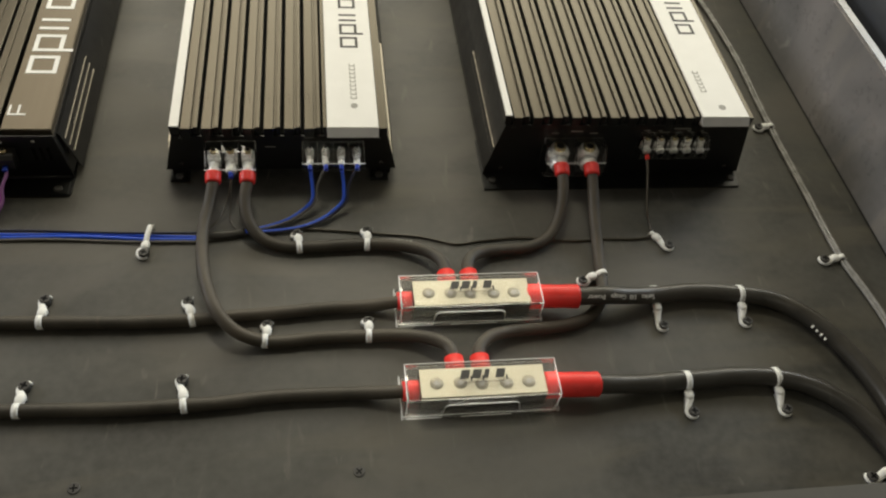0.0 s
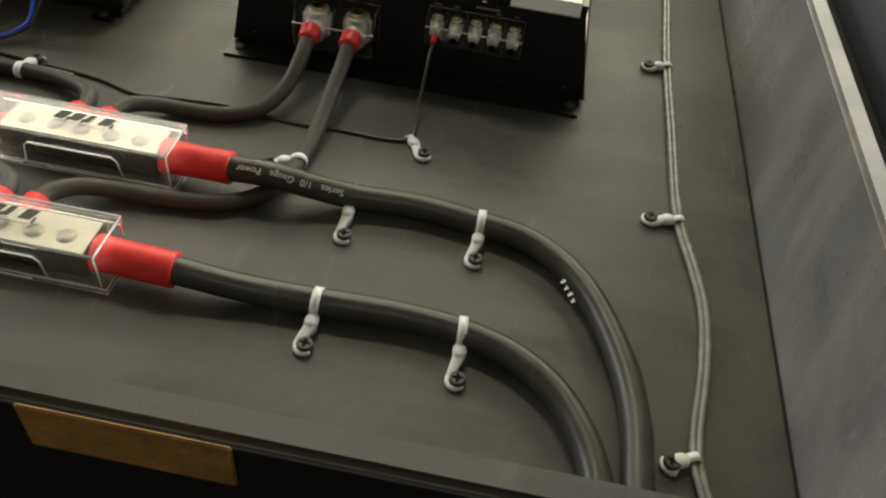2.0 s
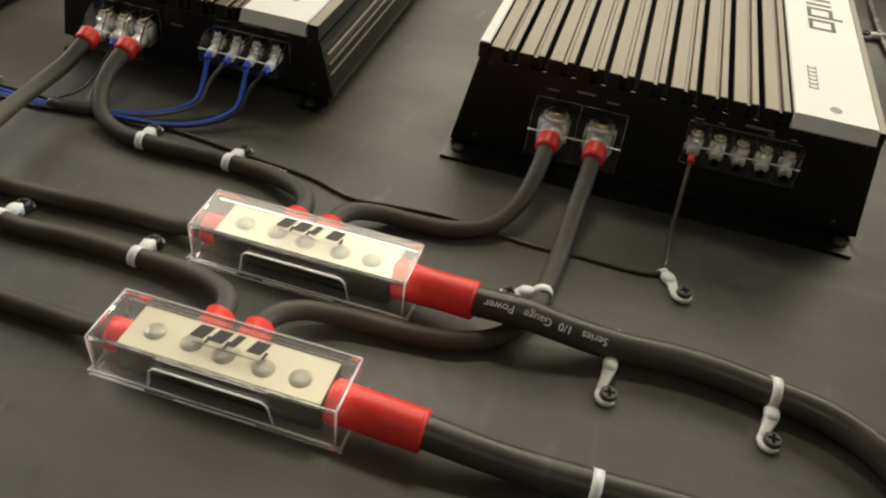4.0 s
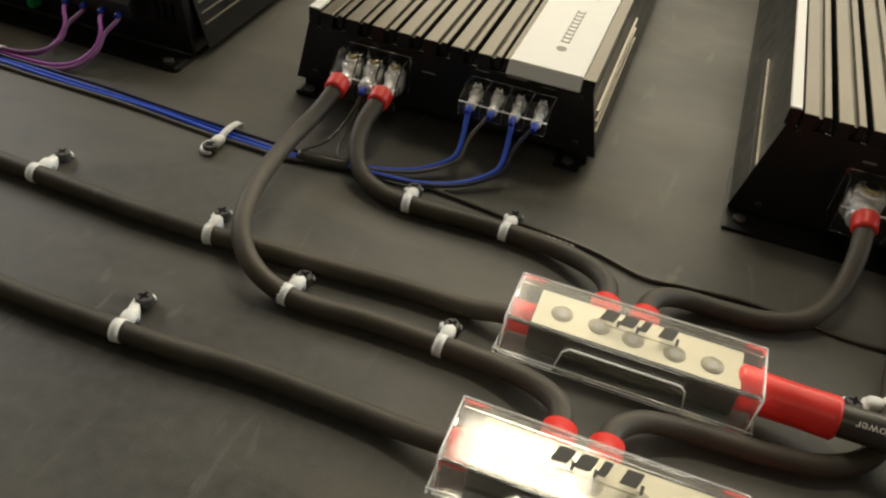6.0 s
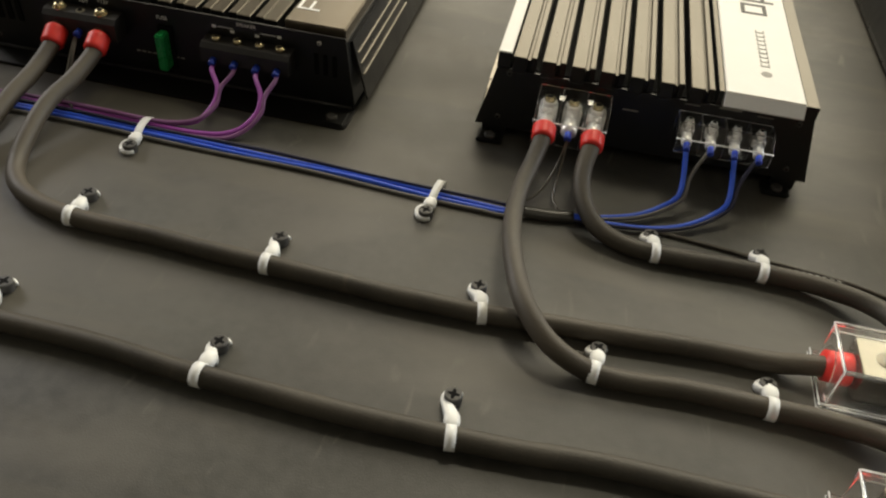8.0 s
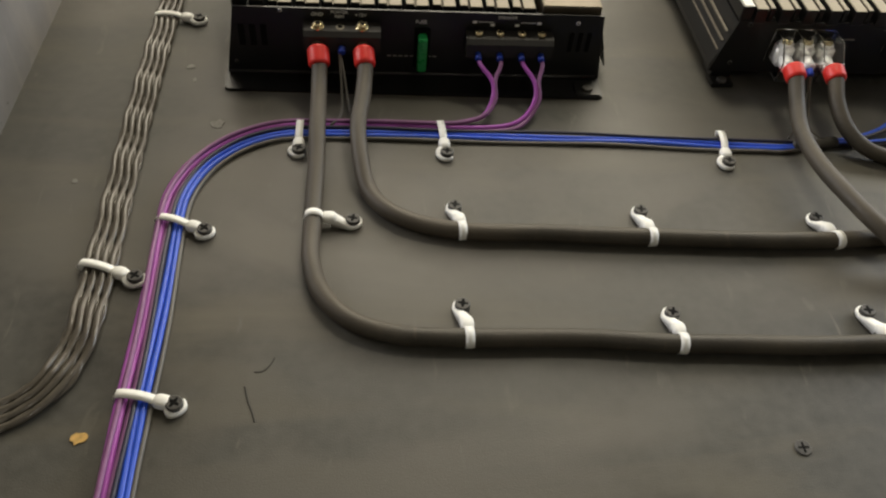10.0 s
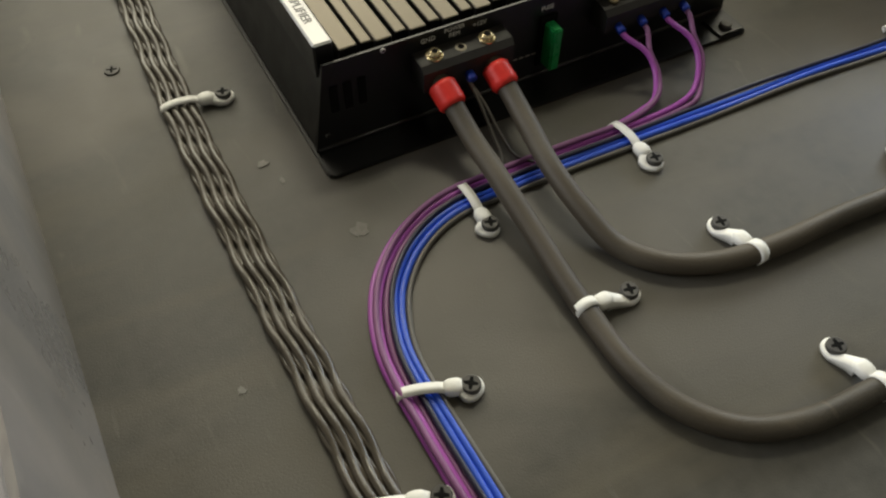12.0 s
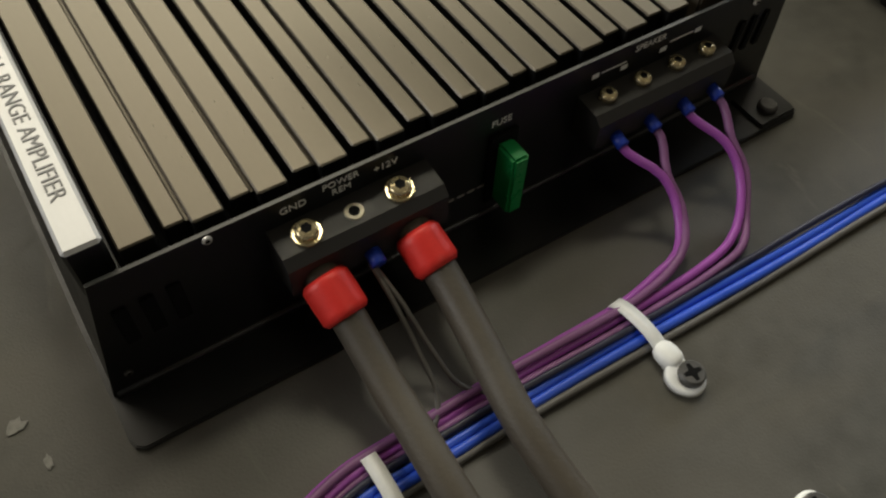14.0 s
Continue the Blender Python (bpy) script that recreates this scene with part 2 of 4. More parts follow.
def smooth_path(points, step=0.004):
    """A Catmull-Rom curve through the points, sampled every step metres."""
    pts = [Vector(p) for p in points]
    pts = [pts[0] * 2 - pts[1]] + pts + [pts[-1] * 2 - pts[-2]]
    out = []
    for a, b, c, d in zip(pts, pts[1:], pts[2:], pts[3:]):
        # centripetal knots keep the curve free of loops
        t0, t1 = 0.0, max(1e-6, (b - a).length) ** 0.5
        t2 = t1 + max(1e-6, (c - b).length) ** 0.5
        t3 = t2 + max(1e-6, (d - c).length) ** 0.5
        n = max(2, int((c - b).length / step))
        for i in range(n):
            t = t1 + (t2 - t1) * i / n
            a1 = a * ((t1 - t) / (t1 - t0)) + b * ((t - t0) / (t1 - t0))
            a2 = b * ((t2 - t) / (t2 - t1)) + c * ((t - t1) / (t2 - t1))
            a3 = c * ((t3 - t) / (t3 - t2)) + d * ((t - t2) / (t3 - t2))
            b1 = a1 * ((t2 - t) / (t2 - t0)) + a2 * ((t - t0) / (t2 - t0))
            b2 = a2 * ((t3 - t) / (t3 - t1)) + a3 * ((t - t1) / (t3 - t1))
            out.append(b1 * ((t2 - t) / (t2 - t1)) + b2 * ((t - t1) / (t2 - t1)))
    return out + [pts[-2].copy()]


def frames_along(path):
    """Tangent, side and up at each point; side stays level."""
    out = []
    for i, p in enumerate(path):
        t = (path[min(i + 1, len(path) - 1)] - path[max(i - 1, 0)]).normalized()
        s = t.cross(Vector((0, 0, 1)))
        s = s.normalized() if s.length > 0.05 else (out[-1][1] if out else Vector((1, 0, 0)))
        out.append((t, s, s.cross(t).normalized()))
    return out


def sweep(path, radius, n=14, wobble=0.0, seed=0):
    """A round tube along a sampled path, slightly uneven."""
    verts, faces, fr = [], [], frames_along(path)
    for i, (p, (t, s, u)) in enumerate(zip(path, fr)):
        r = radius * (1 + wobble * noise.noise(Vector((i * 0.13, seed * 7.1, 0.5))))
        verts += [p + s * (r * math.cos(2 * math.pi * k / n)) + u * (r * math.sin(2 * math.pi * k / n)) for k in range(n)]
    for i in range(len(path) - 1):
        for k in range(n):
            a, b = i * n + k, i * n + (k + 1) % n
            faces.append((a, b, b + n, a + n))
    faces += [tuple(range(n))[::-1], tuple(range((len(path) - 1) * n, len(path) * n))]
    bm = bmesh.new()
    vs = [bm.verts.new(v) for v in verts]
    for f in faces:
        bm.faces.new([vs[i] for i in f])
    return bm


def offset_path(path, side, lift):
    """Moves a sampled path sideways and up; both may be functions of the distance along it."""
    out, run, fr = [], 0.0, frames_along(path)
    for i, (p, (t, s, u)) in enumerate(zip(path, fr)):
        if i:
            run += (p - path[i - 1]).length
        a = side(run) if callable(side) else side
        b = lift(run) if callable(lift) else lift
        out.append(p + s * a + Vector((0, 0, b)))
    return out


def lettering(body, size, m, material, parent, name="lettering", label=""):
    """Flat raised print in the built-in font, centred, at the local pose m."""
    curve = bpy.data.curves.new(name, "FONT")
    curve.body, curve.size, curve.extrude, curve.align_x, curve.align_y = body, size, 0.00012, "CENTER", "CENTER"
    curve.resolution_u = 3
    tmp = new("tmp_print", curve)
    mesh = bpy.data.meshes.new_from_object(tmp.evaluated_get(bpy.context.evaluated_depsgraph_get()))
    bpy.data.objects.remove(tmp)
    bpy.data.curves.remove(curve)
    mesh.materials.clear()
    mesh.materials.append(material)
    ob = new(name, mesh)
    ob.parent = parent
    ob.matrix_local = m
    return tagged(ob, label)


def bars(items, thickness, m, material, parent, name="print_bars", label=""):
    """Plain bars (x0, x1, y0, y1) in the plane of the local pose m."""
    bm = bmesh.new()
    for x0, x1, y0, y1 in items:
        add_box(bm, x0, x1, y0, y1, -0.00005, thickness)
    ob = part(name, bm, material, parent, label)
    ob.matrix_local = m
    return tagged(ob, kind="stuff")


def brand_marks(parent, x, y, z, size, material, label):
    """A brand mark as plain rings and stems in a row along y."""
    w, rows = 0.15 * size, []
    def ring(y0, y1, x0=-0.5, x1=0.5):
        a, b = x0 * size, x1 * size
        rows.extend([(a, b, y0, y0 + w), (a, b, y1 - w, y1), (a, a + w, y0 + w, y1 - w), (b - w, b, y0 + w, y1 - w)])
    ring(0.0, 0.95 * size)
    ring(1.2 * size, 2.15 * size)
    rows.append((0.5 * size, 0.85 * size, 1.2 * size, 1.2 * size + w))
    rows.append((-0.5 * size, 0.5 * size, 2.45 * size, 2.45 * size + w))
    rows.append((-0.5 * size, 0.5 * size, 2.95 * size, 2.95 * size + w))
    ring(3.7 * size, 4.65 * size)
    bars(rows, 0.0002, pose(x, y, z), material, parent, "brand_print", label)


FRONT = pose(0, 0, 0, 90, 0, 0)  # local x right, y up, facing -y


def on_front(x, y, z):
    return Matrix.Translation((x, y, z)) @ FRONT


# ---- the tray: board, side walls, and the room that closes it ----
X0, X1, Y0, Y1, HIGH, THICK = -0.698, 0.532, 0.056, 1.05, 0.12, 0.014


def structure(name, bm, material, label, category):
    return tagged(part(name, bm, material, None), label, category, kind="structure")


def gridded(x0, x1, y0, y1, z, step, relief):
    """A sheet with faint waves, on a closed slab."""
    bm = bmesh.new()
    nx, ny = int((x1 - x0) / step), int((y1 - y0) / step)
    rows = []
    for j in range(ny + 1):
        rows.append([bm.verts.new((x0 + (x1 - x0) * i / nx, y0 + (y1 - y0) * j / ny,
                                   z + (relief * noise.noise(Vector((i * 0.21, j * 0.21, 3.0))) if 0 < i < nx and 0 < j < ny else 0))) for i in range(nx + 1)])
    for j in range(ny):
        for i in range(nx):
            bm.faces.new((rows[j][i], rows[j][i + 1], rows[j + 1][i + 1], rows[j + 1][i]))
    return bm


board = structure("floor", gridded(X0 - 0.01, X1 + 0.01, Y0 - 0.01, Y1, 0.0, 0.03, 0.00035), BOARD,
                  "dark grey vinyl-covered mounting board with scuffs and dust", "board")
smooth(board)
structure("wall_west", box(X0 - THICK, X0, Y0 - THICK, Y1 + THICK, -0.03, HIGH, 0.0025), SIDE, "grey vinyl-covered raised side of the tray", "tray side")
structure("wall_east", box(X1, X1 + THICK, Y0 - THICK, Y1 + THICK, -0.03, HIGH, 0.0025), SIDE, "grey vinyl-covered raised side of the tray, mottled", "tray side")
structure("wall_south", box(X0 + 0.001, X1 - 0.001, Y0 - THICK, Y0, -0.03, HIGH - 0.0015, 0.0025), BOARD, "dark grey front edge of the tray with worn corner", "tray side")
structure("wall_north", box(X0 + 0.001, X1 - 0.001, Y1, Y1 + THICK, -0.03, HIGH - 0.0015, 0.0025), SIDE, "grey vinyl-covered rear side of the tray", "tray side")
structure("trim", box(0.2085, 0.2835, Y0 - THICK - 0.0040, Y0 - THICK - 0.0026, HIGH - 0.026, HIGH - 0.0008, 0.0006), RAW_WOOD,
          "short yellow-brown bare patch on the tray's front edge", "wood strip")
# the shadow line along the east wall's foot, laid in as a black strip
structure("trim", box(X1 - 0.0016, X1 - 0.0002, Y0 + 0.001, Y1 - 0.001, 0.0002, 0.0014, 0.0003), BLACK_BASE_SHADE, "dark strip for the shadow gap where board meets side", "seam")
# black sheet added to paint in the shade under the front edge
structure("front_shade_sheet", box(X0 - THICK, X1 + THICK, Y0 - THICK - 0.0024, Y0 - THICK - 0.0002, -0.7, HIGH - 0.0035, 0.0004), BLACK_BASE_SHADE, "black sheet for the shaded front below the tray's edge", "apron")
structure("bench_wall", box(X0 - 0.3, X1 + 0.02, Y0 - 0.004, Y1 + 0.3, -0.7, -0.032, 0.004), BLACK_BASE_SHADE, "black base under the tray", "base")

# the dark cloth beside the tray, past a black strip for the shaded gap
structure("gap_shade_strip", box(X1 + THICK + 0.0005, X1 + THICK + 0.021, Y0 - 0.1, Y1 + 0.3, -0.03, HIGH - 0.02, 0.002), BLACK_BASE_SHADE, "black strip for the shaded gap beside the tray", "gap")
cloth = bmesh.new()
cols = []
for i in range(26):
    y = Y0 - 0.3 + (Y1 + 0.6 - Y0) * i / 25
    bulge = 0.008 * math.exp(-((y - 0.2) / 0.05) ** 2) - 0.004 * math.exp(-((y - 0.32) / 0.06) ** 2)
    edge = X1 + THICK + 0.02 - bulge
    prof = ((edge + 0.002, -0.03), (edge, HIGH - 0.008), (edge + 0.003, HIGH), (edge + 0.012, HIGH + 0.006), (edge + 0.05, HIGH + 0.011), (edge + 0.25, HIGH + 0.02), (edge + 0.7, HIGH + 0.03), (edge + 0.7, -0.03))
    cols.append([cloth.verts.new((px, y, pz)) for px, pz in prof])
for a, b in zip(cols, cols[1:]):
    for k in range(len(a)):
        k2 = (k + 1) % len(a)
        cloth.faces.new((a[k], a[k2], b[k2], b[k]))
cloth.faces.new(cols[0][::-1])
cloth.faces.new(cols[-1])
smooth(structure("side_cushion", cloth, BLUE_CLOTH, "dark blue-grey cloth surface beside the tray", "upholstery"))

# plain room
structure("ground", box(-2.6, 2.6, -2.2, 3.0, -0.74, -0.70), FLOOR_GREY, "plain grey floor of the room", "floor")
structure("ceiling", box(-2.6, 2.6, -2.2, 3.0, 2.1, 2.14), WALL_PAINT, "plain pale ceiling of the room", "ceiling")
structure("room_wall", box(-2.64, -2.6, -2.2, 3.0, -0.7, 2.1), WALL_PAINT, "plain beige room wall", "wall")
structure("room_wall", box(2.6, 2.64, -2.2, 3.0, -0.7, 2.1), WALL_PAINT, "plain beige room wall", "wall")
# unseen wall, darker than the others to hold back front light
structure("room_wall", box(-2.6, 2.6, -2.24, -2.2, -0.7, 2.1), DARKENED_WALL, "plain unseen room wall, darkened to dim the amplifier fronts", "wall")
structure("room_wall", box(-2.6, 2.6, 3.0, 3.04, -0.7, 2.1), WALL_PAINT, "plain beige room wall", "wall")


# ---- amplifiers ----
def shade_sided(ob):
    """Paints faces that don't point up near-black, for the shade in gaps and ends."""
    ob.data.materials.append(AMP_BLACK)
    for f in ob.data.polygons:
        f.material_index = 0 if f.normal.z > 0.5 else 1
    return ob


def ribs(parent, start, units, period, first, second, gap, y0, y1, z0, z1, material):
    """Pairs of heat-sink ribs along y, the two of a pair joined by a low step; each is a part."""
    made = {}
    for i in range(units):
        x = start + i * period
        for kind, a, w in (("first", x, first), ("second", x + first + gap, second), ("step", x + first - 0.0004, gap + 0.0008)):
            if kind not in made:
                slim = w < 0.0065
                if kind == "step":
                    bm = box(0, w, y0 + 0.0042, y1, z0, z1 - 0.0032)
                else:
                    bm = box(0, w, y0 + (0.0026 if slim else 0.0), y1, z0, z1 - (0.0006 if slim else 0.0), 0.0005, 1)
                ob = shade_sided(part("rib_step" if kind == "step" else "rib", bm, material, parent))
                made[kind] = ob.data
            else:
                ob = new("rib_step" if kind == "step" else "rib", made[kind])
                ob.parent = parent
            ob.location = (a, 0, 0)


def small_screw(parent, centre, normal, r, material=CHROME, name="panel_screw"):
    ob = part(name, disc(centre, normal, r, r * 0.6, n=12, bevel=r * 0.25), material, parent)
    part("recess", disc(Vector(centre) + Vector(normal) * r * 0.6, normal, r * 0.5, 0.00012, n=6), RECESS_SHADE, ob)
    return ob


def clear_terminal(parent, xs, y, z0, z1, y_front, pad=0.0, chrome_r=0.0045, screw_metal=GOLD):
    """A clear plastic terminal cover, walled off between the poles, with a bright clamp for each pole."""
    pitch = xs[1] - xs[0] if len(xs) > 1 else 0.016
    bm = bmesh.new()
    x0, x1 = xs[0] - pitch * 0.5 - pad, xs[-1] + pitch * 0.5 + pad
    zs, ys, w = z0 + (z1 - z0) * 0.6, y_front + (y - y_front) * 0.4, 0.0008
    prof = [(y_front, z0), (y_front, zs), (ys, z1), (y, z1), (y, z1 - w), (ys + w * 0.5, z1 - w), (y_front + w, zs - w * 0.4), (y_front + w, z0)]
    add_prism(bm, prof, "x", x0, x1)
    cover = part("terminal_cover", bm, CLEAR_CAP, parent, "clear plastic terminal cover")
    cover.visible_shadow = False
    for k in range(len(xs) + 1):
        xw = x0 + (x1 - x0) * k / len(xs)
        xw = min(max(xw, x0 + w * 0.6), x1 - w * 0.6)
        wall = part("divider", prism([(y_front + w * 1.1, z0), (y - 0.0005, z0), (y - 0.0005, z1 - w * 1.1), (ys + w * 0.5, z1 - w * 1.1), (y_front + w * 1.1, zs - w * 0.5)], "x", xw - w / 2, xw + w / 2), CLEAR_CAP, cover)
        wall.visible_shadow = False
        lip = smooth(part("edge_lip", sweep([Vector((xw, y_front, z0)), Vector((xw, y_front, (z0 + zs) / 2)), Vector((xw, y_front, zs)), Vector((xw, ys, z1)), Vector((xw, (ys + y) / 2, z1))], 0.0003, 6), CLEAR_CAP, cover))
        lip.visible_shadow = False
    # the highlight across the cover's front edge, added as a whitish rod
    ridge = smooth(part("edge_lip", sweep([Vector((x0, y_front - 0.0002, zs)), Vector(((x0 + x1) / 2, y_front - 0.0002, zs)), Vector((x1, y_front - 0.0002, zs))], 0.0005, 6), EDGE_GLINT, cover))
    ridge.visible_shadow = False
    zm = z0 + (z1 - z0) * 0.74
    for x in xs:
        clamp = part("clamp", box(x - chrome_r, x + chrome_r, y_front + (y - y_front) * 0.45, y - 0.0012, z0 + 0.003, zm, 0.0024, 3), CHROME, parent, "bright metal terminal clamp")
        smooth(clamp)
        smooth(part("barrel", disc((x, y_front + (y - y_front) * 0.5, z0 + (zm - z0) * 0.52), (0, -1, -0.15), chrome_r * 0.86, (y - y_front) * 0.38, n=18, bevel=0.0006), CHROME, clamp, "bright round cable socket"))
        ym = y_front + (y - y_front) * 0.7
        smooth(part("washer", disc((x, ym, zm), (0, 0, 1), chrome_r * 0.85, 0.0008, n=16, bevel=0.0002), CHROME, clamp))
        screw = smooth(part("set_screw", disc((x, ym, zm + 0.0008), (0, 0, 1), chrome_r * 0.6, 0.0028, n=16, bevel=0.0006), screw_metal, clamp, "bright slotted screw"))
        part("socket", disc((x, ym, zm + 0.00362), (0, 0, 1), chrome_r * 0.4, 0.0001, n=6), RECESS_SHADE, screw)


def ferrule(parent, x, y, z, r=0.0021, length=0.006, material=FERRULE):
    smooth(part("ferrule", disc((x, y, z), (0, -1, -0.25), r, length, n=12, bevel=0.0004), material, parent, "blue crimp sleeve"))


def corner_foot(parent, x, y, sx=0.016, sy=0.016):
    """A mounting lug with its screw."""
    lug = part("mounting_lug", box(x - sx / 2, x + sx / 2, y - sy / 2, y + sy / 2, 0.0, 0.0035, 0.0008), AMP_BLACK, parent, "black steel mounting lug")
    part("screw_head", disc((x, y - 0.002, 0.0035), (0, 0, 1), 0.004, 0.0022, n=16, bevel=0.0008), SCREW, lug, "black screw head")


def full_range_amplifier():
    amp = thing("amplifier", "black amplifier with brown ribs, white text strip and green fuse", "amplifier", "amplifiers on the board")
    xa, xb, yf, yb, zt = -0.547, -0.284, 0.455, 0.86, 0.052
    # flared sides, foot plate and front
    body = [(xa, zt), (xa - 0.009, 0.004), (xb + 0.006, 0.004), (xb, zt), (xb - 0.003, zt), (xb - 0.003, 0.036), (xa + 0.009, 0.036), (xa + 0.009, zt)]
    part("body", prism(body, "y", 0.4537, yb), AMP_BLACK, amp)
    # bed blacked out to deepen the shade between the ribs
    part("heat_sink_bed", box(xa + 0.001, xb - 0.001, 0.4539, yb - 0.001, 0.0300, 0.0355), RECESS_SHADE, amp)
    part("front_panel", prism([(xa - 0.0005, 0.057), (xa - 0.0098, 0.0022), (xb + 0.0068, 0.0022), (xb + 0.0005, 0.056)], "y", 0.4505, 0.4518), AMP_BLACK, amp, "black front panel with terminals and print")
    plate = prism([(-0.5580, 0.4350), (-0.5572, 0.4320), (-0.5545, 0.4300), (-0.2810, 0.4260), (-0.2780, 0.4275), (-0.2770, 0.4310), (-0.279, 0.87), (-0.557, 0.87)], "z", 0.0, 0.0022)
    bmesh.ops.bevel(plate, geom=[e for e in plate.edges if all(v.co.z > 0.002 for v in e.verts)], offset=0.0005, segments=2, affect="EDGES")
    smooth(part("fold", sweep([Vector((-0.5555 + 0.0276 * k, 0.4506, 0.0030)) for k in range(11)], 0.0016, 10), AMP_SATIN, amp, "folded lower edge of the front panel"))
    part("base_plate", plate, AMP_BLACK, amp, "black folded steel foot plate")
    shade_sided(part("label_strip", box(-0.549, -0.5385, yf + 0.001, yb, 0.045, 0.0655, 0.0010, 1), SILVER_STRIP, amp, "silver-white strip with black lettering"))
    lettering("FULL RANGE AMPLIFIER", 0.0068, pose(-0.5437, 0.5095, 0.0656, 0, 0, -90), STRIP_PRINT, amp, label="black printed words")
    # channel floor painted black so the rib gaps stay dark
    part("top_channel", box(-0.538, xb, yf + 0.003, yb, 0.036, 0.0435), RECESS_SHADE, amp)
    shade_sided(part("rib", box(-0.5365, -0.5265, yf, yb, 0.040, 0.0598, 0.0005, 1), SLAT, amp))
    ribs(amp, -0.5237, 10, 0.0193, 0.0062, 0.0093, 0.0010, yf, yb, 0.040, 0.0582, SLAT)
    part("brand_plate", box(-0.3280, xb - 0.001, yf, yb, 0.046, 0.0605, 0.0008), SLAT_BRIGHT, amp, "brown metal plate with silver brand shapes")
    brand_marks(amp, -0.3075, 0.533, 0.0606, 0.028, PRINT_WHITE, "silver brand shapes")
    bars([(-0.008, 0.008, 0.474, 0.476), (-0.008, -0.006, 0.476, 0.488), (0.000, 0.002, 0.476, 0.488)], 0.0002, pose(-0.318, 0, 0.0606), PRINT_WHITE, amp, "brand_print", "silver mark")
    part("side_panel", prism([(xb + 0.0005, 0.049), (xb + 0.0125, 0.006), (xb + 0.0135, 0.006), (xb + 0.0022, 0.05)], "y", yf + 0.006, yb), AMP_SATIN, amp)
    for k in range(3):
        part("side_ridge", box(xb + 0.0045 + k * 0.0022, xb + 0.0055 + k * 0.0022, yf + 0.01, yf + 0.13, 0.039 - k * 0.008, 0.0402 - k * 0.008), SIDE_RIDGE, amp, "bare metal ridge on the black side")
    # power terminal
    block = part("terminal_block", prism([(0.4503, 0.0470), (0.4395, 0.0460), (0.4365, 0.0430), (0.4365, 0.031), (0.4503, 0.029)], "x", -0.4990, -0.4450), BLOCK_BLACK, amp, "black plastic power terminal block")
    tilt = (0, -0.08, 1)
    for x, r, plated in ((-0.4890, 0.0042, True), (-0.4735, 0.0028, False), (-0.4580, 0.0042, True)):
        seat = part("washer", disc((x, 0.4440, 0.0463), tilt, r * 1.12, 0.0012 if plated else 0.0005, n=18, bevel=0.0003), GOLD if plated else NICKEL_DULL, block)
        if plated:
            smooth(part("terminal_screw", disc((x, 0.4439, 0.0475), tilt, r * 0.85, 0.0022, n=18, bevel=0.0007), GOLD, block, "gold-plated hex screw"))
            part("socket", disc((x, 0.4437, 0.04972), tilt, r * 0.42, 0.0001, n=6), RECESS_SHADE, block)
        else:
            part("set_screw", disc((x, 0.4440, 0.0468), tilt, r * 0.62, 0.0003, n=14, bevel=0.0001), RECESS_SHADE, seat, "small sunk set screw")
    ferrule(amp, -0.4725, 0.4365, 0.0345, 0.0027, 0.005)
    # speaker terminal
    spk = part("speaker_block", prism([(0.4503, 0.0425), (0.4405, 0.0415), (0.4375, 0.0385), (0.4375, 0.028), (0.4503, 0.026)], "x", -0.3835, -0.3200), BLOCK_BLACK, amp, "black plastic speaker terminal block")
    for x in (-0.3745, -0.3590, -0.3430, -0.3285):
        smooth(part("terminal_screw", disc((x, 0.4455, 0.0418), tilt, 0.0031, 0.0028, n=16, bevel=0.0007), GOLD, spk, "gold-plated screw"))
        part("socket", disc((x, 0.4453, 0.04462), tilt, 0.0014, 0.0001, n=6), RECESS_SHADE, spk)
        ferrule(amp, x, 0.438, 0.0305, 0.0024, 0.0055)
    # fuse, vents, print
    part("fuse", box(-0.4180, -0.4115, 0.4390, 0.4490, 0.0125, 0.0400, 0.0010), GREEN, amp, "green blade fuse")
    part("fuse_socket", box(-0.4205, -0.4090, 0.4490, 0.4504, 0.010, 0.043, 0.0004), RECESS_SHADE, amp)
    for k in range(3):
        part("vent_slot", box(-0.5455 + k * 0.0078, -0.5412 + k * 0.0078, 0.4496, 0.4504, 0.026, 0.043, 0.0003), RECESS_SHADE, amp)
        part("vent_slot", box(-0.306 + k * 0.0065, -0.303 + k * 0.0065, 0.4496, 0.4504, 0.026, 0.042, 0.0003), RECESS_SHADE, amp)
    for word, x, z, size in (("GND", -0.4895, 0.0522, 0.0038), ("POWER\nREM", -0.4740, 0.0524, 0.0035), ("+12V", -0.4590, 0.0522, 0.0038), ("FUSE", -0.4160, 0.0480, 0.0038), ("SPEAKER", -0.3540, 0.0531, 0.0036)):
        lettering(word, size, on_front(x, 0.45025, z), PRINT_WHITE, amp, label="small white print")
    bars([(-0.021, -0.010, 0, 0.0005), (0.010, 0.021, 0, 0.0005), (-0.025, -0.022, -0.001, 0.001), (-0.012, -0.009, -0.003, -0.001), (0.006, 0.009, -0.003, -0.001), (0.022, 0.025, -0.001, 0.001)],
         0.0001, on_front(-0.354, 0.4503, 0.0490), PRINT_WHITE, amp, label="small white marks")
    bars([(-0.4400 + k * 0.0042, -0.4370 + k * 0.0042, 0, 0.0011) for k in range(9)], 0.0001, on_front(0, 0.4503, 0.0185), PRINT_GREY, amp, label="tiny grey print line")
    small_screw(amp, (-0.5150, 0.4503, 0.0550), (0, -1, 0), 0.0015)
    small_screw(amp, (-0.5495, 0.4503, 0.012), (0, -1, 0), 0.0014, SCREW)
